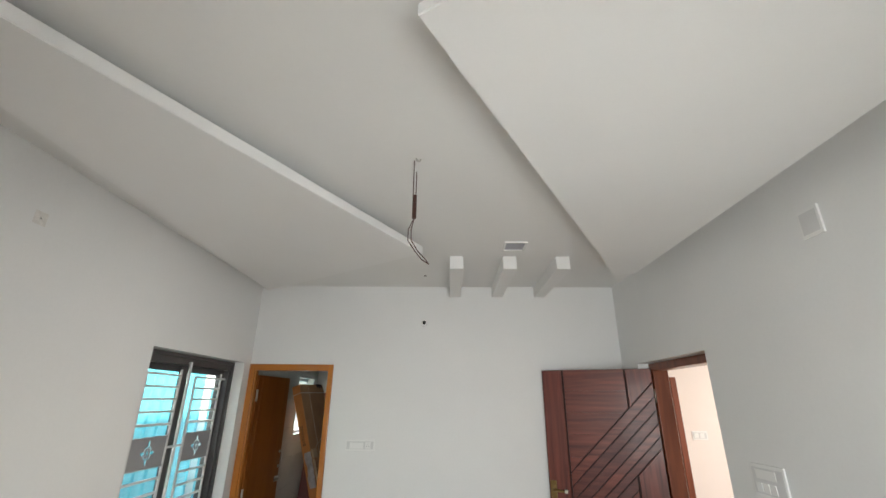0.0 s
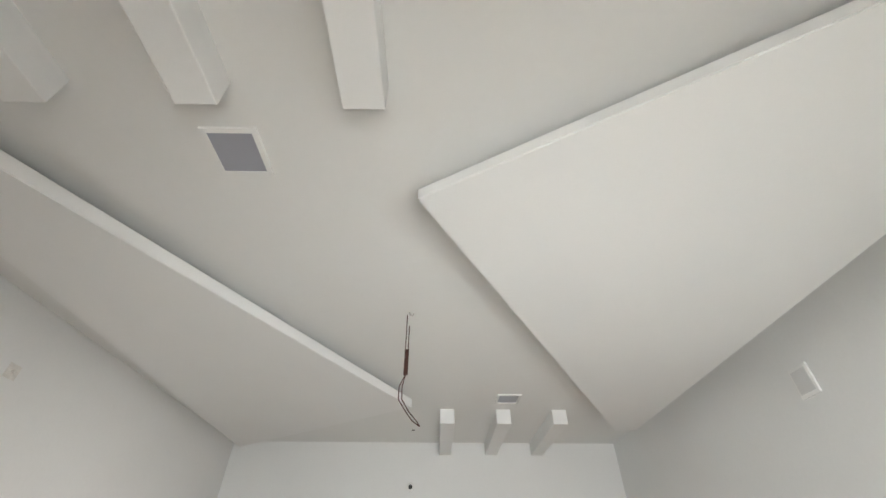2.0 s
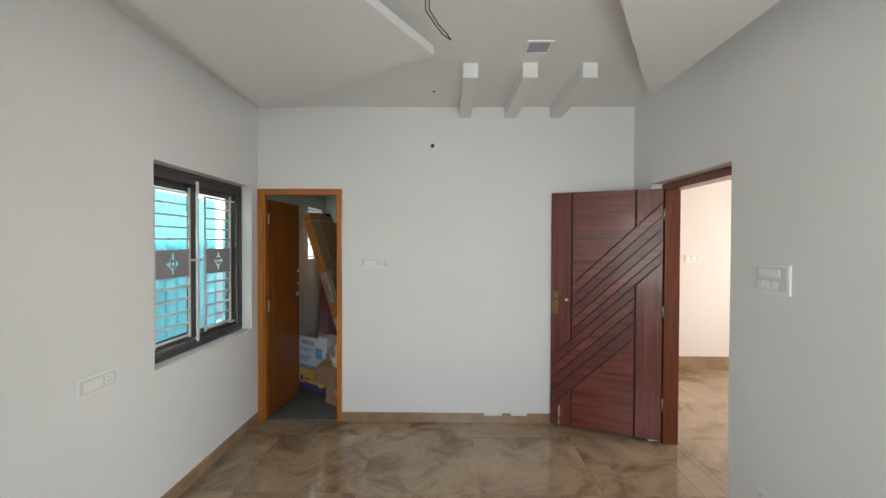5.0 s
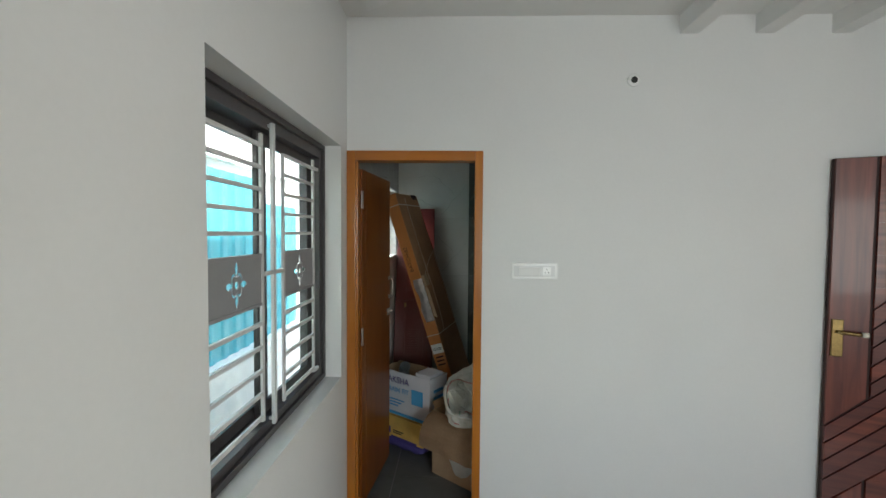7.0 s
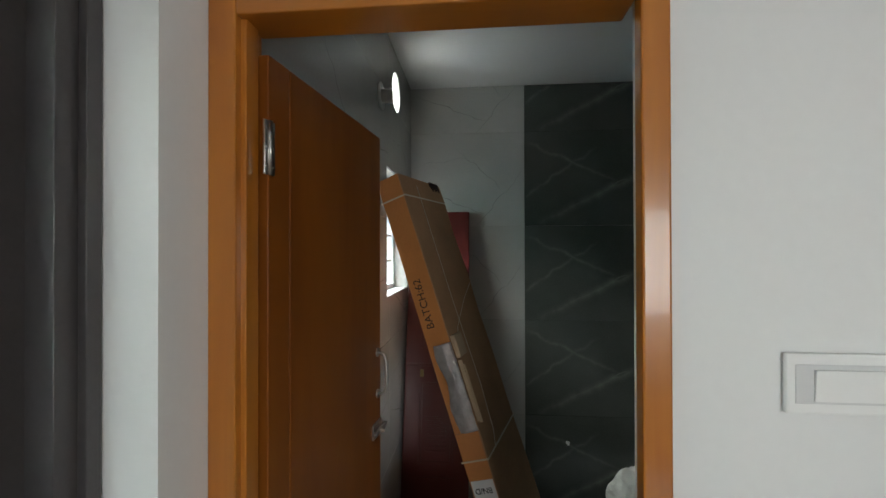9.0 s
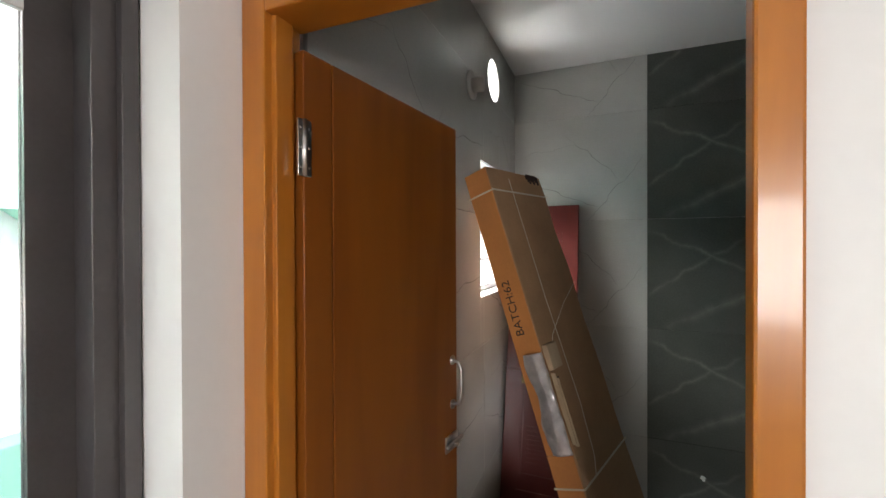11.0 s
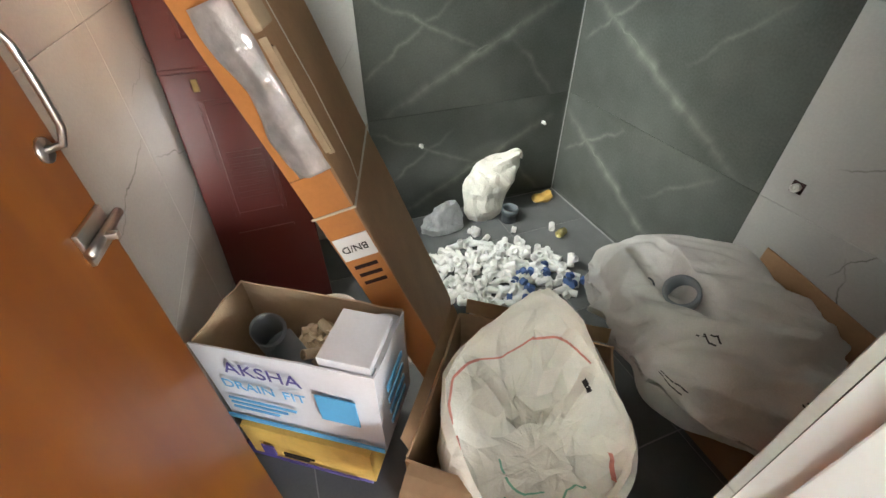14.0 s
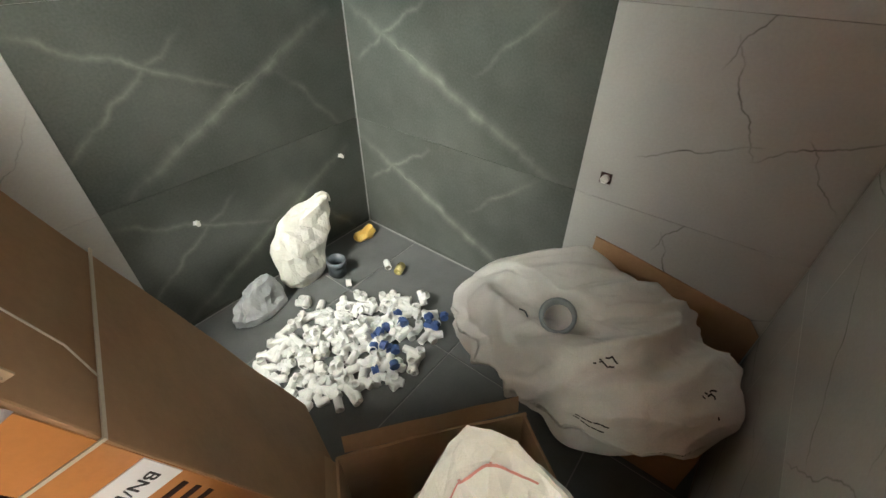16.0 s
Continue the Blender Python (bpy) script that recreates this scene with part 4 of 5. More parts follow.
for z in (0.86, 1.93):
    bm = bmesh.new()
    boxm(bm, -0.005, -0.006, z, CN + 0.006, -0.003, z + 0.006)
    boxm(bm, CN + 0.003, -0.006, z, CN + 0.006, CW + 0.004, z + 0.006)
    part("strap", bm, M_STRAP, carton, "pale packing strap")
for run in (((0.14, CL - 0.04), (0.135, 1.5), (0.15, 1.1), (0.13, 0.92), (0.10, 0.87)), ((CW, 1.53), (0.28, 1.46), (0.10, 1.36), (0.06, 1.31))):
    bm = bmesh.new()
    bent_tube(bm, [(CN + 0.007, y, z) for y, z in run], 0.0015, 6)
    part("cord", bm, M_STRAP, carton, "pale packing cord", True)
box_part("label", 0.008, -0.0055, 0.715, CN - 0.004, -0.003, 0.79, M_LABEL, carton, "white paper label")
letters("writing", "BN/D", 0.030, pose(CN / 2, -0.0065, 0.752, 90, 0, 0) @ pose(0, 0, 0, 0, 0, 180), M_INK, carton, "black printed letters")
letters("writing", "BATCH:62", 0.046, pose(0.044, -0.0045, 1.49, 90, 0, 0) @ pose(0, 0, 0, 0, 0, 90), M_INK, carton, "black printed letters")
for k in range(3):
    box_part("print_bar", 0.02, -0.0045, 0.62 + 0.03 * k, CN - 0.02, -0.0035, 0.632 + 0.03 * k, M_SHADE_PRINT, carton, "faded dark print")

# maroon embossed panel leaning on the back wall
PM = pose(-1.60, 5.50, BF, -math.degrees(math.atan2(0.44, 1.88)), 0, 0)
pan = empty("maroon_panel", PM, "maroon embossed cupboard door leaning on the tiled wall", "cupboard door")
PW, PH = 0.37, 1.96
box_part("body", 0, 0, 0, PW, 0.03, PH, M_MAROON, pan, "", 0.006)
box_part("ledge", 0.0, -0.010, 1.02, PW, 0.002, 1.035, M_MAROON, pan, "", 0.003)
for z0, z1 in ((0.50, 0.93), (1.12, 1.80)):
    bm = bmesh.new()
    for a in ((0.09, z0, 0.105, z1), (PW - 0.105, z0, PW - 0.09, z1), (0.105, z0, PW - 0.105, z0 + 0.015), (0.105, z1 - 0.015, PW - 0.105, z1)):
        boxm(bm, a[0], -0.005, a[1], a[2], 0.001, a[3], 0.002)
    part("moulding", bm, M_MAROON, pan)
    for k in range(9):
        z = z0 + 0.06 + k * 0.022
        box_part("louvre", 0.125, -0.004, z, PW - 0.125, 0.001, z + 0.011, M_MAROON, pan, "", 0.002)
box_part("rib", 0.08, -0.006, 0.42, PW - 0.08, 0.001, 0.435, M_MAROON, pan, "", 0.002)
for x in (0.09, 0.27):
    box_part("clasp", x, -0.012, 0.96, x + 0.02, 0.0, 1.0, M_BRASS, pan, "small brass clasp", 0.002)


def open_box(name, m, w, d, h, outside, inside, label, t=0.005, flaps=()):
    """An open carton: base and four walls at the origin's corner, with flaps (side, length, lean in degrees)."""
    e = empty(name, m, label, "carton")
    box_part("base", t, t, 0, w - t, d - t, t, inside, e)
    for k, (x0, y0, x1, y1) in enumerate(((0, 0, w, t), (0, d - t, w, d), (0, t, t, d - t), (w - t, t, w, d - t))):
        bm = bmesh.new()
        boxm(bm, x0, y0, 0, x1, y1, h)
        bmesh.ops.subdivide_edges(bm, edges=[q for q in bm.edges if q.calc_length() > 0.05], cuts=7, use_grid_fill=True)
        for v in bm.verts:
            f = v.co.z / h
            q = noise.noise_vector(m.translation + v.co * 6.0)
            if k < 2:
                v.co.y += 0.010 * f * q.y
            else:
                v.co.x += 0.010 * f * q.x
            if f > 0.95:
                v.co.z += 0.010 * noise.noise(v.co * 22.0)
        part("side", bm, outside if k in (0, 3) else inside, e, "" if outside is inside else ("printed outside" if k in (0, 3) else "raw inside"))
    for side, length, lean, a, b in flaps:
        bm = bmesh.new()
        n_ = 8
        rows = []
        for i in range(n_ + 1):
            row = []
            for j in range(n_ + 1):
                u = a + (b - a) * i / n_
                s = length * j / n_ * (1 + 0.06 * noise.noise((u * 14, side, 2)))
                bend = math.radians(lean) * min(1, 0.6 + 0.4 * j / n_)
                o, up = s * math.sin(bend), s * math.cos(bend)
                row.append(bm.verts.new({0: (u, -o, h + up), 1: (u, d + o, h + up), 2: (-o, u, h + up), 3: (w + o, u, h + up)}[side]))
            rows.append(row)
        for i in range(n_):
            for j in range(n_):
                bm.faces.new((rows[i][j], rows[i + 1][j], rows[i + 1][j + 1], rows[i][j + 1]))
        bmesh.ops.solidify(bm, geom=bm.faces[:], thickness=0.004)
        part("flap", bm, outside if lean < 0 or outside is inside else inside, e, "bent flap")
    return e


# yellow bags under the printed carton
def pillow(name, m, w, d, h, material, label, category, seed=0.0, bands=()):
    e = empty(name, m, label, category)
    bm = bmesh.new()
    nu, nv = 22, 16
    for sgn in (1, -1):
        g_ = []
        for i in range(nu + 1):
            r = []
            for j in range(nv + 1):
                u, v = 2 * i / nu - 1, 2 * j / nv - 1
                f = max(0.0, (1 - u ** 4) * (1 - v ** 4)) ** 0.5
                x, y = u * w / 2, v * d / 2
                z = h / 2 + sgn * f * h / 2 * (1 + 0.25 * noise.noise((x * 16 + seed, y * 16, sgn)))
                r.append(bm.verts.new((x, y, max(z, 0.001 if sgn < 0 else 0))))
            g_.append(r)
        for i in range(nu):
            for j in range(nv):
                q = (g_[i][j], g_[i + 1][j], g_[i + 1][j + 1], g_[i][j + 1])
                bm.faces.new(q if sgn > 0 else q[::-1])
    bmesh.ops.remove_doubles(bm, verts=bm.verts, dist=1e-4)
    part("bag", bm, material, e, "", True)
    for x0, z0, x1, z1, mt in bands:
        box_part("print", x0, -d / 2 + 0.002, z0, x1, -d / 2 + 0.006, z1, mt, e, "printed mark")
    return e


YZ = -math.degrees(math.atan2(0.57, 0.82))
pillow("folded_bag", pose(-1.36, 4.90, BF, 0, 0, YZ), 0.46, 0.28, 0.10, M_NAVY, "dark blue printed plastic bag lying on the floor", "bag", 5)
yb = open_box("yellow_carton", pose(-1.57, 4.865, BF + 0.098, 0, 0, YZ), 0.40, 0.20, 0.160, M_YELLOW, M_YELLOW, "yellow printed product pack under the white carton")
for x0, z0, x1, z1, mt in ((0.05, 0.035, 0.09, 0.085, M_NAVY), (0.12, 0.06, 0.22, 0.066, M_INK), (0.12, 0.045, 0.20, 0.050, M_INK), (0.10, 0.008, 0.35, 0.02, M_NAVY)):
    box_part("print", x0, -0.012, z0, x1, -0.008, z1, mt, yb, "dark printed mark")
box_part("lid", 0.0, 0.0, 0.158, 0.40, 0.20, 0.163, M_YELLOW, yb)

# printed white carton with pipe fittings
WB = pose(-1.585, 4.90, BF + 0.268, 0, 0, -34.5)
wb = open_box("printed_carton", WB, 0.475, 0.215, 0.338, M_CARDW, M_CARDIN, "white and blue printed carton, open, holding pipe fittings", 0.005,
              ((3, 0.12, -120, 0.03, 0.19),))
letters("writing", "AKSHA", 0.066, pose(0.185, -0.013, 0.275, 90, 0, 0), M_NAVY, wb, "dark violet printed letters")
letters("writing", "DRAIN", 0.050, pose(0.125, -0.013, 0.200, 90, 0, 0), M_BLUE, wb, "blue printed letters")
letters("writing", "FIT", 0.050, pose(0.255, -0.013, 0.200, 90, 0, 0), M_BLUE, wb, "blue printed letters")
box_part("print_block", 0.315, -0.0125, 0.125, 0.42, -0.009, 0.235, M_BLUE, wb, "light blue printed square")
for k in range(3):
    box_part("print_bar", 0.04, -0.0125, 0.120 - 0.022 * k, 0.24 - 0.03 * k, -0.009, 0.128 - 0.022 * k, M_BLUE, wb, "pale blue print line")
box_part("print_bar", 0.0, -0.0125, 0.01, 0.475, -0.009, 0.03, M_BLUE, wb, "blue band")
for k in range(4):
    box_part("print_bar", 0.483, 0.04, 0.08 + 0.05 * k, 0.487, 0.15, 0.10 + 0.05 * k, M_BLUE, wb, "pale blue print line")
inner = empty("small_white_box", WB @ pose(0.335, 0.012, 0.17), "small white box lying in the printed carton", "box")
box_part("body", 0, 0, 0, 0.13, 0.153, 0.185, M_CARDW, inner, "", 0.003)
box_part("lid", -0.001, -0.001, 0.165, 0.131, 0.154, 0.190, M_CARDW, inner, "plain white lid", 0.003)
box_part("print_bar", 0.131, 0.03, 0.05, 0.1325, 0.12, 0.13, M_BLUE, inner, "pale blue print")


def elbow_pipe(m, r, a, b, deg, material, label):
    bm = bmesh.new()
    pts = [Vector((0, 0, 0)), Vector((0, 0, a))]
    c = math.radians(deg)
    for i in range(1, 7):
        t_ = c * i / 6
        R = r * 1.5
        pts.append(Vector((R * (1 - math.cos(t_)), 0, a + R * math.sin(t_))))
    e_ = pts[-1]
    pts.append(e_ + Vector((math.sin(c), 0, math.cos(c))) * b)
    bent_tube(bm, pts, r, 24, False)
    bmesh.ops.solidify(bm, geom=bm.faces[:], thickness=0.004)
    return tagged(part("pipe_elbow", bm, material, None, "", True, m), label, "pipe fitting")


elbow_pipe(WB @ pose(0.16, 0.12, 0.14, 10, 0, -30), 0.040, 0.15, 0.06, 50, M_PVC, "grey plastic pipe elbow standing in the carton")
elbow_pipe(WB @ pose(0.26, 0.07, 0.15, -15, 20, 140), 0.038, 0.06, 0.06, 45, M_PVC, "grey plastic pipe elbow lying in the carton")


# small fittings: shared meshes
def fit_mesh(kind, material):
    bm = bmesh.new()
    r, l_ = 0.0165, 0.026
    if kind == "coupler":
        tube(bm, (-l_, 0, 0), (l_, 0, 0), r, 12, r * 0.78)
        tube(bm, (-0.002, 0, 0), (0.002, 0, 0), r * 0.8, 12)
    elif kind == "elbow":
        tube(bm, (0, 0, 0), (l_ * 1.25, 0, 0), r, 12, r * 0.78)
        tube(bm, (0, -r * 0.3, 0), (0, l_ * 1.25, 0), r, 12, r * 0.78)
        bmesh.ops.create_uvsphere(bm, u_segments=12, v_segments=8, radius=r * 1.02)
    elif kind == "tee":
        tube(bm, (-l_ * 1.3, 0, 0), (l_ * 1.3, 0, 0), r, 12, r * 0.78)
        tube(bm, (0, r * 0.5, 0), (0, l_ * 1.35, 0), r, 12, r * 0.78)
    elif kind == "pipe":
        tube(bm, (-0.055, 0, 0), (0.055, 0, 0), 0.0135, 12, 0.0105)
        tube(bm, (0.03, 0, 0), (0.062, 0, 0), 0.016, 12, 0.012)
    else:
        tube(bm, (-0.011, 0, 0), (0.011, 0, 0), r * 1.05, 12)
        tube(bm, (0.008, 0, 0), (0.014, 0, 0), r * 1.25, 6)
    return mesh_of(kind, bm, material, False)


rng = random.Random(7)
KINDS = ["coupler", "elbow", "tee", "pipe", "cap"]
WHITE_FIT = {k: fit_mesh(k, M_UPVC) for k in KINDS}
CREAM_FIT = {k: fit_mesh(k, M_CREAM) for k in KINDS}
BLUE_FIT = fit_mesh("clip", M_BLUEP)
for k in range(230):
    a, r = rng.uniform(0, 2 * math.pi), rng.uniform(0, 1) ** 0.56
    x, y = -0.44 + 0.35 * r * math.cos(a), 5.40 + 0.29 * r * math.sin(a) - 0.08 * r * math.cos(a)
    if k > 212:
        x, y = rng.uniform(-0.78, 0.10), rng.uniform(5.22, 5.75)
    kind = rng.choices(KINDS, (5, 5, 3, 1.6, 2))[0]
    z = BF + 0.0145 + max(0, 1 - r * 1.15) * 0.055 * rng.uniform(0.1, 1)
    ob = new("pipe_fitting", WHITE_FIT[kind])
    tilt = rng.uniform(-50, 50) if z > BF + 0.02 else 0
    ob.matrix_basis = pose(x, y, z, rng.choice((0, 90)) if z < BF + 0.02 else rng.uniform(0, 360), tilt, rng.uniform(0, 360))
    tagged(ob, "small white plastic pipe fitting in a heap on the floor", "pipe fitting", "heap of white pipe fittings")
for k in range(16):
    ob = new("pipe_clip", BLUE_FIT)
    ob.matrix_basis = pose(rng.uniform(-0.5, -0.08), rng.uniform(5.16, 5.36), BF + 0.03 + rng.uniform(0, 0.03), rng.uniform(0, 90), 0, rng.uniform(0, 360))
    tagged(ob, "small blue plastic pipe clip in the heap", "pipe clip", "blue pipe clips")
for k in range(34):
    kind = rng.choice(KINDS)
    ob = new("pipe_fitting", CREAM_FIT[kind])
    ob.matrix_basis = WB @ pose(rng.uniform(0.20, 0.36), rng.uniform(0.09, 0.19), 0.14 + rng.uniform(0, 0.10), rng.uniform(0, 360), rng.uniform(-40, 40), rng.uniform(0, 360))
    tagged(ob, "small cream plastic pipe fitting lying in the carton", "pipe fitting", "cream fittings in the carton")

# brown carton with the woven sack standing in it
BM = pose(-1.165, 4.515, BF, 0, 0, -38)
bc = open_box("brown_carton", BM, 0.46, 0.47, 0.44, M_CARDP, M_CARDP, "brown open carton holding a woven sack", 0.006,
              ((0, 0.24, 142, 0.01, 0.45), (2, 0.05, 20, 0.02, 0.45), (1, 0.05, 15, 0.02, 0.44)))


def lathe_sack(name, m, rings, nseg, material, wrinkle, label, category, seed, crisp=False, fold=35.0, zfreq=5.0):
    """A cloth skin through rings (radius x, radius y, centre x, centre y, z, tilt x, tilt y), creased and crumpled."""
    e = empty(name, m, label, category)
    fine = []
    for a, b in zip(rings, rings[1:]):
        steps = 3 if crisp else 8
        for s in range(steps):
            t_ = s / steps
            fine.append([p + (q - p) * t_ for p, q in zip(a, b)])
    fine.append(list(rings[-1]))
    bm = bmesh.new()
    rows = []
    for i, (rx, ry, cx, cy, z, tx, ty) in enumerate(fine):
        row = []
        for k in range(nseg):
            t_ = 2 * math.pi * k / nseg
            c, s = math.cos(t_), math.sin(t_)
            f = 1 + 0.16 * wrinkle * noise.noise((c * 1.4 + seed, s * 1.4, z * 2.5))
            row.append(bm.verts.new((cx + rx * f * c, cy + ry * f * s, z + tx * rx * c + ty * ry * s)))
        rows.append(row)
    for u, v in zip(rows, rows[1:]):
        for k in range(nseg):
            j = (k + 1) % nseg
            bm.faces.new((u[k], u[j], v[j], v[k]))
    bm.faces.new(rows[0])
    bm.faces.new(rows[-1])
    bm.normal_update()
    along = Vector((math.cos(math.radians(fold)), math.sin(math.radians(fold)), 0))
    across = Vector((-along.y, along.x, 0))
    moved = []
    for v in bm.verts:
        p = v.co + Vector((seed, seed, 0))
        warp = p + 0.05 * noise.noise_vector(p * 5.0)
        q = Vector((warp.dot(along) * 2.2, warp.dot(across) * 13.0, warp.z * zfreq))
        d = -wrinkle * (0.065 * (abs(noise.noise(warp * 3.4)) - 0.2) + 0.070 * (abs(noise.noise(q)) - 0.2) + 0.035 * (abs(noise.noise(q * 2.1)) - 0.2) + 0.014 * (abs(noise.noise(warp * 26.0)) - 0.2))
        moved.append(v.co + v.normal * d)
    for v, p in zip(bm.verts, moved):
        v.co = Vector((p.x, p.y, max(0.0, p.z)))
    if crisp:
        for v in bm.verts:
            v.co += 0.009 * noise.noise_vector(v.co * 23.0 + Vector((seed, 0, 0)))
            v.co.z = max(0.0, v.co.z)
        bmesh.ops.triangulate(bm, faces=bm.faces)
        bmesh.ops.subdivide_edges(bm, edges=bm.edges, cuts=1, smooth=0.05, use_grid_fill=True)
    return e, part("cloth", bm, material, e, "", not crisp), fine


# rises from the carton, leans over its front edge, turns in at the rim and falls into itself
sack = empty("woven_sack", pose(-0.86, 4.50, BF + 0.02), "white woven plastic sack with red and green stripes, mouth folded in", "sack")


def woven_point(t_, a):
    """t_ runs 0 to 1 up the outside and 1 to 2 down the inside."""
    c, s_ = math.cos(a), math.sin(a)
    peak = math.exp(-((a - math.radians(62)) / 0.55) ** 2)
    corner = 0.014 * math.cos(4 * (a - math.radians(50)))
    rim = 0.59 + 0.095 * s_ + 0.01 * c + 0.075 * peak
    f = min(t_, 1.0)
    if t_ <= 1.0:
        r = 0.165 + 0.045 * math.sin(math.pi * min(1, f * 1.15)) + 0.022 * f ** 2 + corner * f
        return Vector((r * c - 0.035 * f ** 2, r * s_ - 0.075 * f ** 2, rim * f))
    g_ = t_ - 1.0
    r = (0.207 + corner) * (1 - g_) ** 0.9
    fold = 0.075 * math.sin(3 * a + 0.8) * math.sin(math.pi * min(1, 1.3 * g_))
    return Vector((r * c - 0.035, r * s_ - 0.075 - 0.02 * g_, max(0.445, rim - (rim - 0.43) * min(1, 1.7 * g_) ** 0.7 + fold)))


bm = bmesh.new()
rows = []
NA = 30
for i, t_ in enumerate([0, 0.2, 0.4, 0.55, 0.7, 0.82, 0.92, 0.98, 1.0, 1.04, 1.12, 1.24, 1.38, 1.54, 1.72, 1.88]):
    row = []
    for k in range(NA):
        p = woven_point(t_, 2 * math.pi * (k + 0.5 * (i % 2)) / NA - math.pi)
        amp = 0.012 if t_ < 0.9 else 0.008 if t_ < 1.05 else 0.028
        p += amp * noise.noise_vector(p * 19.0) + 0.9 * amp * noise.noise_vector(p * 8.0 + Vector((4, 2, 1)))
        row.append(bm.verts.new((p.x, p.y, max(0, p.z))))
    rows.append(row)
for i, (u, v) in enumerate(zip(rows, rows[1:])):
    for k in range(NA):
        j = (k + 1) % NA
        if i % 2:
            bm.faces.new((u[k], u[j], v[j]))
            bm.faces.new((u[k], v[j], v[k]))
        else:
            bm.faces.new((u[k], u[j], v[k]))
            bm.faces.new((u[j], v[j], v[k]))
bm.faces.new(rows[0])
bm.faces.new(rows[-1])
bmesh.ops.triangulate(bm, faces=bm.faces)
bmesh.ops.subdivide_edges(bm, edges=bm.edges, cuts=1, smooth=0.0, use_grid_fill=True)
for v in bm.verts:
    v.co += 0.0025 * noise.noise_vector(v.co * 55.0)
cloth = part("cloth", bm, M_SACK, sack)


def on_cloth(cloth_ob, pts, w, material, name, label, n_=48):
    """A printed stripe: a ribbon a hair above the cloth, that follows its surface."""
    me = cloth_ob.data
    tree = BVHTree.FromPolygons([v.co.copy() for v in me.vertices], [tuple(q.vertices) for q in me.polygons])
    bm = bmesh.new()
    line = []
    for i in range(n_ + 1):
        t_ = i / n_ * (len(pts) - 1)
        k = min(int(t_), len(pts) - 2)
        loc, nor, _, _ = tree.find_nearest(Vector(pts[k]).lerp(Vector(pts[k + 1]), t_ - k))
        line.append((loc, nor))
    prev = None
    for i, (loc, nor) in enumerate(line):
        d = (line[min(i + 1, n_)][0] - line[max(i - 1, 0)][0]).normalized()
        side = nor.cross(d).normalized() * w / 2
        a, b = tree.find_nearest(loc + side)[0], tree.find_nearest(loc - side)[0]
        cur = [bm.verts.new(q + h * nor) for h in (0.003, -0.003) for q in (a, b)]
        if prev:
            bm.faces.new((prev[0], cur[0], cur[1], prev[1]))
            bm.faces.new((prev[2], prev[3], cur[3], cur[2]))
        prev = cur
    part(name, bm, material, cloth_ob.parent, label)


def rim_run(t_, a0, a1, n=10):
    return [woven_point(t_, math.radians(a0 + (a1 - a0) * i / n)) for i in range(n + 1)]


on_cloth(cloth, rim_run(1.14, 20, 165), 0.006, M_STRIPE, "stripe", "thin red printed stripe")
on_cloth(cloth, rim_run(1.22, -110, -25), 0.011, M_STRIPE, "stripe", "red printed stripe")
on_cloth(cloth, rim_run(0.86, 165, 240), 0.007, M_STRIPE, "stripe", "red printed stripe")
on_cloth(cloth, rim_run(1.45, -150, -60), 0.005, M_GSTRIPE, "stripe", "green printed stripe")
on_cloth(cloth, rim_run(1.60, 170, 250), 0.005, M_GSTRIPE, "stripe", "green printed stripe")
on_cloth(cloth, rim_run(1.30, 8, 20), 0.012, M_INK, "ink_mark", "smudged black ink mark", 8)

# grey plastic bag stuffed between the sack and the carton
lathe_sack("plastic_bag", pose(-0.93, 4.70, BF + 0.10), [
    (0.06, 0.06, 0, 0, 0.0, 0, 0), (0.085, 0.07, 0, 0, 0.10, 0, 0), (0.085, 0.065, 0, 0, 0.22, 0.1, 0), (0.06, 0.05, 0, 0, 0.29, 0.2, 0), (0.01, 0.01, 0, 0, 0.31, 0, 0)],
    26, M_POLY, 0.6, "crumpled grey translucent plastic bag stuffed in the brown carton", "bag", 6.4, True)

# low carton by the side wall and the soiled sack slumped over it
open_box("low_carton", pose(-0.20, 4.19, BF, 0, 0, 0), 0.40, 0.50, 0.22, M_CARD, M_CARD, "brown carton under the soiled sack beside the tiled wall", 0.006)
big_sack = empty("soiled_sack", pose(-0.17, 4.595, -0.03), "soiled white cloth sack full of pipe fittings, slumped open", "sack")


def lip(y):
    """Where the loose upper layer of the sack ends."""
    return 0.005 if y > -0.03 else 0.005 + 0.95 * (-0.03 - y)


def ease(v):
    v = max(0.0, min(1.0, v))
    return v * v * (3 - 2 * v)


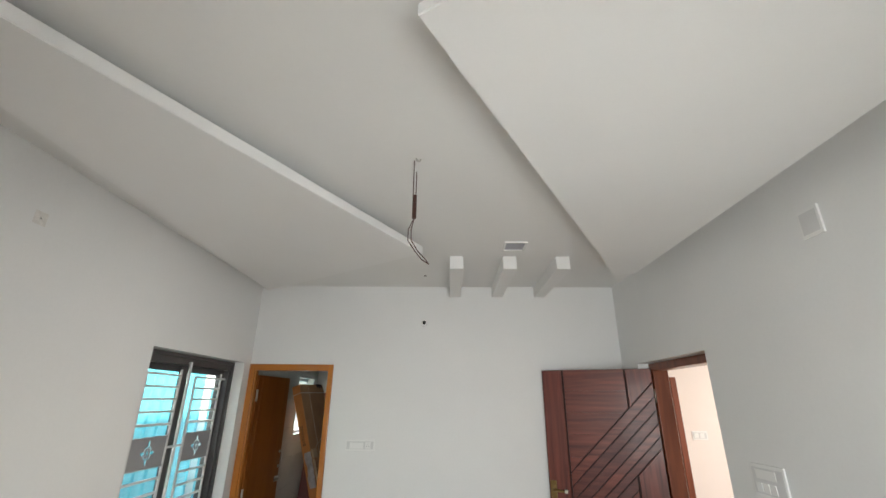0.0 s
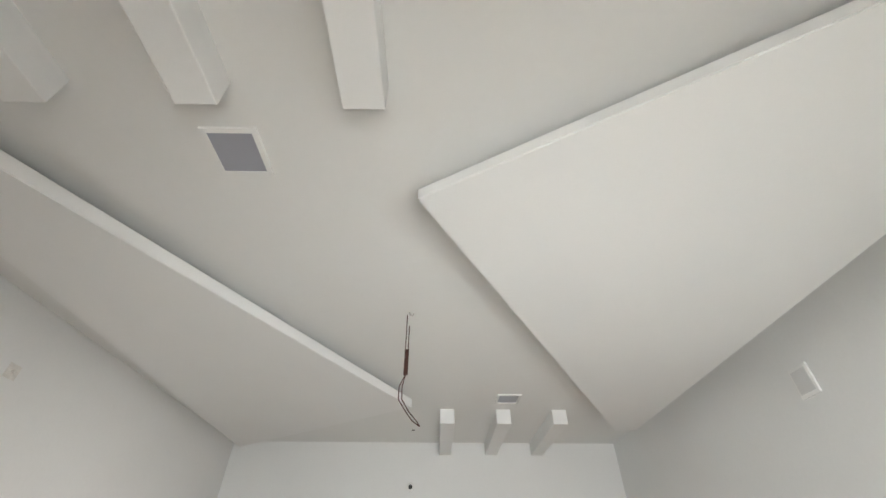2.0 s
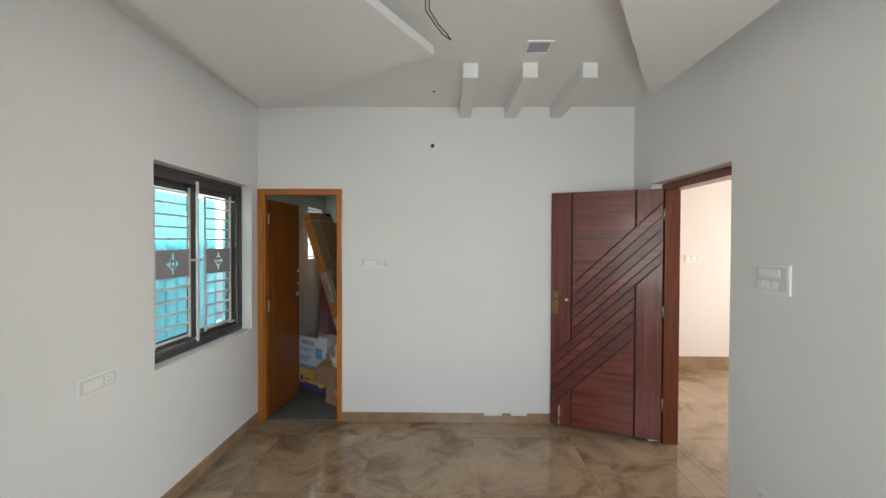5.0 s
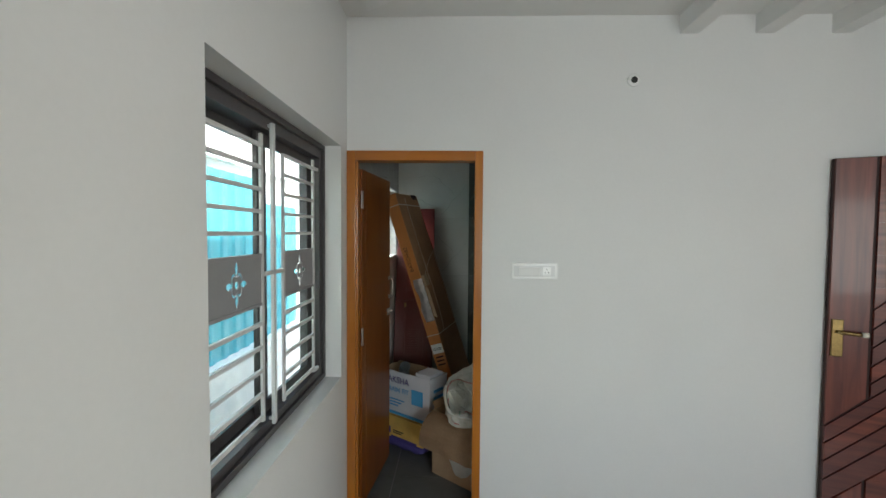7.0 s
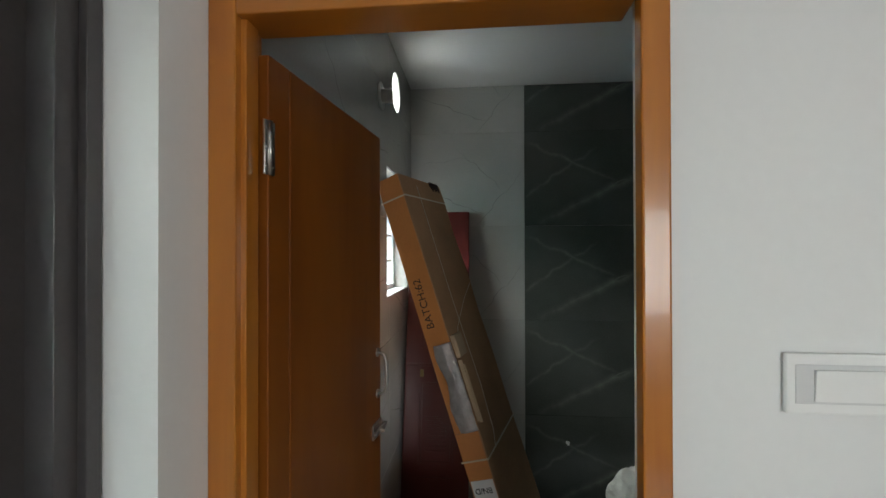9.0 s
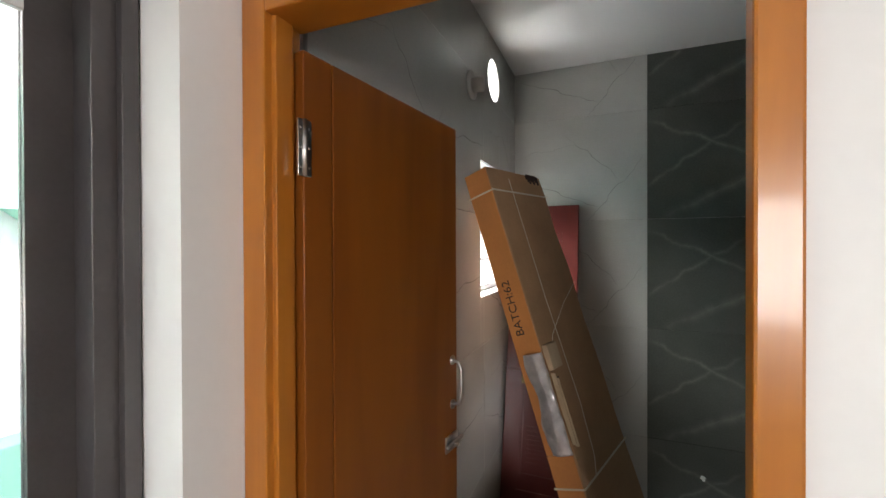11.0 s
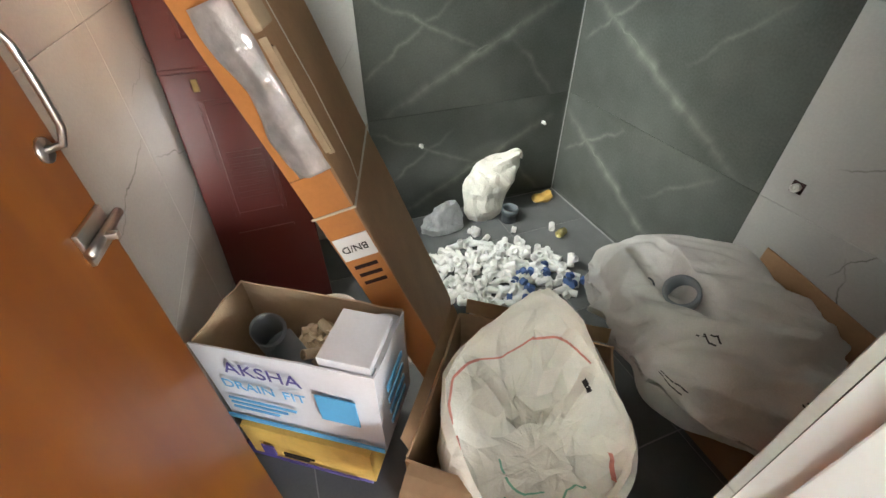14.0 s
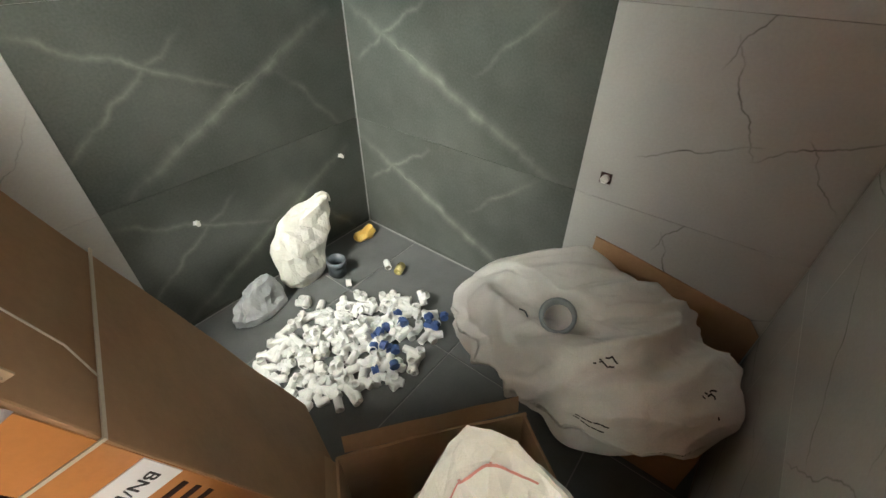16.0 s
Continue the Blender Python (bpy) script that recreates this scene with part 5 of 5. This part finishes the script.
bm = bmesh.new()
rows = []
NU, NV = 260, 120
for i in range(1, NV):
    f = math.pi * i / NV
    row = []
    for k in range(NU):
        a = 2 * math.pi * k / NU
        c, s_ = math.cos(a), math.sin(a)
        sf, cf = math.sin(f) ** 0.8, math.cos(f)
        bulge = 1 + 0.10 * math.exp(-((a - math.radians(285)) / 0.35) ** 2) + 0.10 * math.exp(-((a - math.radians(108)) / 0.3) ** 2)
        p = Vector((0.275 * sf * c * bulge, 0.39 * sf * s_ * bulge, 0.365 + (0.175 if cf > 0 else 0.16) * (abs(cf) ** 0.85) * (1 if cf > 0 else -1)))
        p.z += 0.12 * p.x * (1 if cf > 0 else 0.3)
        nrm = Vector((p.x / 0.096, p.y / 0.185, (p.z - 0.365) / 0.036)).normalized()
        w = p + 0.06 * noise.noise_vector(p * 3.5)
        du, dv = w.x * 0.77 - w.y * 0.64, w.x * 0.64 + w.y * 0.77
        run = noise.noise((du * 2.0 + 3, dv * 9.0, w.z * 6.0))
        run2 = noise.noise((du * 3.5, dv * 20.0 + 7, w.z * 11.0))
        d = 0.030 * noise.noise(p * 4.0) + 0.095 * (0.2 - abs(run)) + 0.028 * (0.2 - abs(run2))
        if cf > -0.2:
            step = ease((p.x - lip(p.y) - 0.02 * noise.noise((p.y * 8, 1, 5))) / 0.012)
            d = d * (1 - 0.3 * step) + 0.030 * step * ease((0.42 - p.y) / 0.08) * ease((p.y + 0.40) / 0.08)
            e_ = ((p.x + 0.05) / 0.058) ** 2 + ((p.y - 0.11) / 0.19) ** 2
            d -= 0.070 * ease(1.25 - e_)
        q = p + nrm * d
        row.append(bm.verts.new((min(q.x, 0.322), q.y, q.z)))
    rows.append(row)
for u, v in zip(rows, rows[1:]):
    for k in range(NU):
        j = (k + 1) % NU
        bm.faces.new((u[k], u[j], v[j], v[k]))
bm.faces.new(rows[0])
bm.faces.new(rows[-1])
skin = part("cloth", bm, M_SACK2, big_sack, "", True)
for bx, by, bz, n_ in ((-0.104, -0.09, 0.48, 3), (-0.238, -0.127, 0.40, 5), (-0.02, -0.30, 0.41, 3)):
    for k in range(n_):
        u = 0.017 * (k - n_ / 2)
        for dz in (-0.008, 0.006):
            on_cloth(skin, [(bx + 0.5 * u + dz, by - 0.86 * u, bz + dz), (bx + 0.5 * u + 0.012 * (k % 2) + dz, by - 0.86 * u - 0.012, bz + dz)], 0.0045, M_INK, "ink_mark", "smudged black ink mark", 4)
bm = bmesh.new()
tube(bm, (0, 0, -0.13), (0, 0, 0.055), 0.050, 28, 0.042)
tube(bm, (0, 0, 0.02), (0, 0, 0.056), 0.054, 28, 0.043)
tube(bm, (0, 0, -0.13), (0, 0, -0.12), 0.0435, 28)
bmesh.ops.remove_doubles(bm, verts=bm.verts, dist=1e-5)
tagged(part("pipe_end", bm, M_PVC, None, "", True, pose(-0.195, 4.673, 0.43, 8, -36, 0)), "open grey pipe end poking out of the soiled sack", "pipe")
bm = bmesh.new()
tube(bm, (0, 0, -0.05), (0, 0, 0.02), 0.026, 20, 0.021)
tagged(part("pipe_end", bm, M_DPVC, None, "", True, pose(-0.235, 4.775, 0.40, 10, -40, 0)), "small dark pipe end in the soiled sack", "pipe")

bm = bmesh.new()
prism(bm, [(4.16, 0.0), (4.745, 0.0), (4.735, 0.47), (4.62, 0.455), (4.20, 0.38), (4.155, 0.33)], 0.0, 0.006)
bmesh.ops.subdivide_edges(bm, edges=[q for q in bm.edges if q.calc_length() > 0.1], cuts=4)
tagged(part("cardboard_sheet", bm, M_CARD, None, "", False, Matrix(((0, 0, 1, 0.246), (1, 0, 0, 0), (0, 1, 0, BF + 0.002), (0, 0, 0, 1)))), "flat piece of brown cardboard leaning on the tiled wall", "cardboard")

# corner things
lathe_sack("white_pouch", pose(-0.235, 5.90, BF), [
    (0.09, 0.06, -0.06, 0, 0.0, 0, 0), (0.12, 0.08, -0.05, 0, 0.07, 0, 0), (0.155, 0.08, -0.02, 0.01, 0.18, 0, 0), (0.17, 0.07, 0.01, 0.03, 0.27, 0.05, 0), (0.15, 0.05, 0.03, 0.04, 0.33, 0.15, 0),
    (0.11, 0.02, 0.05, 0.04, 0.35, 0.0, 0), (0.01, 0.005, 0.05, 0.04, 0.345, 0, 0)], 30, M_SACK, 0.45, "small white woven pouch standing in the tiled corner", "pouch", 1.7, True)
lathe_sack("plastic_bag", pose(-0.56, 5.86, BF), [
    (0.12, 0.06, 0, 0, 0.0, 0, 0), (0.13, 0.07, 0, 0, 0.04, 0, 0), (0.10, 0.05, 0.02, 0.01, 0.10, 0, 0), (0.05, 0.03, 0.03, 0.02, 0.15, 0.2, 0), (0.01, 0.01, 0.03, 0.02, 0.16, 0, 0)],
    28, M_POLY, 0.6, "crumpled grey translucent plastic bag on the floor", "bag", 2.9, True)
bm = bmesh.new()
bent_tube(bm, arc((-0.085, 5.945, 0.30), 0.045, -20, 180, 10, (1, 0, 0), (0, 0, 1)), 0.006, 8)
tagged(part("cord_loop", bm, M_SACK, None, "", True), "white cord loop of the woven pouch", "cord")
bm = bmesh.new()
tube(bm, (0, 0, 0), (0, 0, 0.085), 0.043, 28, 0.037)
tube(bm, (0, 0, 0.055), (0, 0, 0.09), 0.048, 28, 0.038)
tagged(part("pipe_coupling", bm, M_DPVC, None, "", True, pose(-0.17, 5.80, BF + 0.002, 4, 0, 0)), "dark grey pipe coupling standing on the floor", "pipe coupling")
lathe_sack("yellow_rag", pose(0.13, 5.92, BF), [
    (0.06, 0.04, 0, 0, 0.0, 0, 0), (0.07, 0.045, 0, 0, 0.02, 0, 0), (0.05, 0.03, 0.01, 0, 0.045, 0.2, 0), (0.01, 0.01, 0.02, 0, 0.05, 0, 0)], 20, M_YELLOW, 0.4, "crumpled yellow wrapper in the corner", "wrapper", 4.2, True)
bm = bmesh.new()
tube(bm, (-0.028, 0, 0), (0.028, 0, 0), 0.021, 20, 0.015)
tube(bm, (-0.012, 0, 0), (0.012, 0, 0), 0.0235, 8)
tagged(part("brass_fitting", bm, M_STEELCAN, None, "", True, pose(0.026, 5.557, BF + 0.0235, 0, 0, 20)), "brass and clear pipe fitting on the floor", "pipe fitting")
for x, y, z, ry in ((-0.616, BY1, 0.434, 0), (0.122, BY1, 0.447, 0)):
    bm = bmesh.new()
    tube(bm, (0, 0.002, 0), (0, -0.022, -0.004), 0.008, 10, 0.004)
    boxm(bm, -0.012, -0.004, -0.012, 0.012, 0.001, 0.006, 0.002)
    tagged(part("wall_plug", bm, M_UPVC, None, "", False, pose(x, y, z, 0, 20, 0)), "white plastic plug in the dark tile", "wall plug", "wall plugs")
stub = empty("water_outlet", pose(BR, 4.761, 0.681), "capped white water outlet in the marble tile", "water outlet")
# Dark plate on the uncut tile; its colour is the cut-out's shade.
box_part("recess", -0.003, -0.019, -0.019, 0.001, 0.019, 0.019, M_SHADE_PRINT, stub, "dark plate coloured as the shade of a cut-out in the tile")
bm = bmesh.new()
tube(bm, (0.0, 0, 0), (-0.018, 0, 0), 0.014, 16, 0.008)
tube(bm, (-0.005, 0, 0), (-0.013, 0, 0), 0.0085, 12)
part("cap", bm, M_UPVC, stub, "white plastic cap", True)
hole = empty("geyser_outlet", pose(BL, 5.17, 2.34), "white round pipe outlet high on the tiled wall", "pipe outlet")
bm = bmesh.new()
tube(bm, (0.0, 0, 0), (0.008, 0, 0), 0.060, 24)
tube(bm, (0.0, 0, 0), (0.055, 0.01, 0), 0.030, 20, 0.022)
part("flange", bm, M_PLATE, hole, "", True)
# Dark brown disc set just inside the mouth of the tube.
bm = bmesh.new()
tube(bm, (0.02, 0.004, 0), (0.05, 0.009, 0), 0.0215, 16)
part("bore", bm, M_RUST, hole, "dark brown disc inside the bore")
# round sleeve in the square vent opening
bm = bmesh.new()
rings = []
for x in (0.0, -0.012):
    inner_r = [bm.verts.new((x, VENT_R * 0.97 * math.cos(2 * math.pi * i / 40), VENT_R * 0.97 * math.sin(2 * math.pi * i / 40))) for i in range(40)]
    outer_r = []
    for i in range(40):
        c, s_ = math.cos(2 * math.pi * i / 40), math.sin(2 * math.pi * i / 40)
        k_ = VENT_R * 1.0 / max(abs(c), abs(s_))
        outer_r.append(bm.verts.new((x, k_ * c, k_ * s_)))
    rings.append((inner_r, outer_r))
for i in range(40):
    j = (i + 1) % 40
    (a, b), (c, d) = rings
    bm.faces.new((a[i], a[j], b[j], b[i]))
    bm.faces.new((c[i], d[i], d[j], c[j]))
    bm.faces.new((a[i], c[i], c[j], a[j]))
structure("trim_vent", bm, M_WHITE, "round exhaust fan opening cut in the marble tile", "vent").matrix_basis = pose(BL, VENT_Y, VENT_Z)
bw = empty("window_2", pose(BL - 0.10, 5.58, 1.735), "small white framed bathroom window", "window", kind="structure")
for q in ((-0.28, -0.315, -0.25, 0.315), (0.25, -0.315, 0.28, 0.315), (-0.25, -0.315, 0.25, -0.285), (-0.25, 0.285, 0.25, 0.315)):
    box_part("window_frame", -0.02, q[0], q[1], 0.02, q[2], q[3], M_GRILL, bw, "", 0.002)
for k in range(3):
    box_part("bar", -0.006, -0.25, -0.15 + 0.15 * k - 0.006, 0.006, 0.25, -0.15 + 0.15 * k + 0.006, M_GRILL, bw)
# cream rim of a bucket behind the printed carton
bm = bmesh.new()
tube(bm, (0, 0, 0.0), (0, 0, 0.325), 0.085, 32, 0.082)
tube(bm, (0, 0, 0.315), (0, 0, 0.33), 0.095, 32, 0.082)
tagged(part("bucket", bm, M_CREAMCUP, None, "", True, pose(-1.25, 5.13, BF)), "cream plastic bucket standing behind the printed carton", "bucket")

for name, q in (("trim_joint_corner", (BR - 0.005, BY1 - 0.005, BF, BR + 0.001, BY1 + 0.001, BZ)), ("trim_joint_east", (BR - 0.006, BY0, BF - 0.001, BR + 0.001, BY1 - 0.006, BF + 0.005)), ("trim_joint_north", (BL, BY1 - 0.004, BF - 0.001, BR - 0.007, BY1 + 0.001, BF + 0.003))):
    bm = bmesh.new()
    boxm(bm, *q)
    structure(name, bm, M_BJOINT, "pale grout line where the tiles meet", "grout")


# ---- tiles of floors and walls ----
def slab_mesh(name, w, h, t, material, edge=0.0012):
    """A tile in its own x and y, from the corner, with eased edges; front towards +z."""
    bm = bmesh.new()
    a = [bm.verts.new(p) for p in ((0, 0, -t), (w, 0, -t), (w, h, -t), (0, h, -t))]
    b = [bm.verts.new(p) for p in ((0, 0, -edge), (w, 0, -edge), (w, h, -edge), (0, h, -edge))]
    c = [bm.verts.new(p) for p in ((edge, edge, 0), (w - edge, edge, 0), (w - edge, h - edge, 0), (edge, h - edge, 0))]
    for u, v in ((a, b), (b, c)):
        for i in range(4):
            j = (i + 1) % 4
            bm.faces.new((u[i], u[j], v[j], v[i]))
    bm.faces.new(c)
    bm.faces.new(a)
    return mesh_of(name, bm, material)


SLABS = {}


def lay(parent, frame_m, u0, v0, u1, v1, tw, th, ou, ov, material, t=0.011, gap=0.0008, holes=(), mirror=False):
    """Tiles over a rectangle of a plane, whose grid passes through (ou, ov); holes (u0, v0, u1, v1) are cut out."""
    us = [u0] + [ou + i * tw for i in range(-20, 40) if u0 + 0.01 < ou + i * tw < u1 - 0.01] + [u1]
    vs = [v0] + [ov + i * th for i in range(-20, 40) if v0 + 0.01 < ov + i * th < v1 - 0.01] + [v1]
    for a, b in zip(us, us[1:]):
        for c, d in zip(vs, vs[1:]):
            cells = [(a, c, b, d)]
            for h in holes:
                nxt = []
                for q in cells:
                    if h[0] >= q[2] or h[2] <= q[0] or h[1] >= q[3] or h[3] <= q[1]:
                        nxt.append(q)
                        continue
                    if h[0] > q[0]:
                        nxt.append((q[0], q[1], h[0], q[3]))
                    if h[2] < q[2]:
                        nxt.append((h[2], q[1], q[2], q[3]))
                    x0, x1 = max(q[0], h[0]), min(q[2], h[2])
                    if h[1] > q[1]:
                        nxt.append((x0, q[1], x1, h[1]))
                    if h[3] < q[3]:
                        nxt.append((x0, h[3], x1, q[3]))
                cells = nxt
            for q in cells:
                w, h_ = round(q[2] - q[0] - gap, 4), round(q[3] - q[1] - gap, 4)
                if w < 0.004 or h_ < 0.004:
                    continue
                iu, iv = math.floor((q[0] - ou) / tw + 1e-4), math.floor((q[1] - ov) / th + 1e-4)
                du, dv = round(q[0] - ou - iu * tw, 4), round(q[1] - ov - iv * th, 4)
                key = (material.name, w, h_, du, dv, t)
                if key not in SLABS:
                    me = slab_mesh("tile", w, h_, t, material)
                    me.transform(Matrix.Translation((du, dv, 0)))
                    SLABS[key] = me
                ob = new("tile", SLABS[key])
                ob.parent = parent
                ob.matrix_basis = frame_m @ Matrix.Translation((q[0] - du + gap / 2, q[1] - dv + gap / 2, 0))


def plane(origin, u, v):
    u, v = Vector(u), Vector(v)
    n = u.cross(v)
    return Matrix(((u.x, v.x, n.x, origin[0]), (u.y, v.y, n.y, origin[1]), (u.z, v.z, n.z, origin[2]), (0, 0, 0, 1)))


lay(floor, plane((0, 0, 0), (1, 0, 0), (0, 1, 0)), XL, YB, XR, YF, 0.8, 0.8, 0.30, 0.55, M_FLOOR, 0.003)
lay(floor, plane((0, 0, 0), (1, 0, 0), (0, 1, 0)), XR, 2.744, XH, 3.70, 0.8, 0.8, 0.30, 0.55, M_FLOOR, 0.003)
lay(floor, plane((0, 0, 0), (1, 0, 0), (0, 1, 0)), XH, 1.35, 5.25, 5.65, 0.8, 0.8, 0.30, 0.55, M_FLOOR, 0.003)
lay(bath_floor, plane((0, 0, BF), (1, 0, 0), (0, 1, 0)), BL, BY0, BR, BY1, 0.6, 0.6, -1.42, 4.46, M_BFLOOR, 0.0025, 0.004)
by_name = bpy.data.objects
north, east, west, inner_n = by_name["wall_bath_north"], by_name["wall_bath_east"], by_name["wall_bath_west"], by_name["wall_north"]
NP = plane((0, BY1, 0), (1, 0, 0), (0, 0, 1))
lay(north, NP, -0.88, BF, BR, BZ, 1.2, 0.6, -0.92, 0.0, M_DARK)
lay(north, NP, BL, BF, -0.88, BZ, 1.2, 0.6, BL, 0.0, M_WHITE)
EP = plane((BR, 0, 0), (0, -1, 0), (0, 0, 1))
lay(east, EP, -BY1, BF, -4.856, BZ, 1.2, 0.6, -BY1, 0.0, M_DARK_B)
lay(east, EP, -4.856, BF, -BY0, BZ, 1.2, 0.6, -4.95, 0.0, M_WHITE_B)
WP = plane((BL, 0, 0), (0, 1, 0), (0, 0, 1))
WEST_HOLES = [(5.30, 1.42, 5.86, 2.05), (VENT_Y - VENT_R, VENT_Z - VENT_R, VENT_Y + VENT_R, VENT_Z + VENT_R)]
lay(west, WP, BY0, BF, BY1, BZ, 1.2, 0.6, BY0, 0.0, M_WHITE, holes=WEST_HOLES)
IP = plane((0, BY0, 0), (-1, 0, 0), (0, 0, 1))
lay(inner_n, IP, -BR, BF, 0.868, BZ, 1.2, 0.6, 0.0, 0.0, M_WHITE)
lay(inner_n, IP, 0.868, 2.10, -BL, BZ, 1.2, 0.6, 0.0, 0.0, M_WHITE)
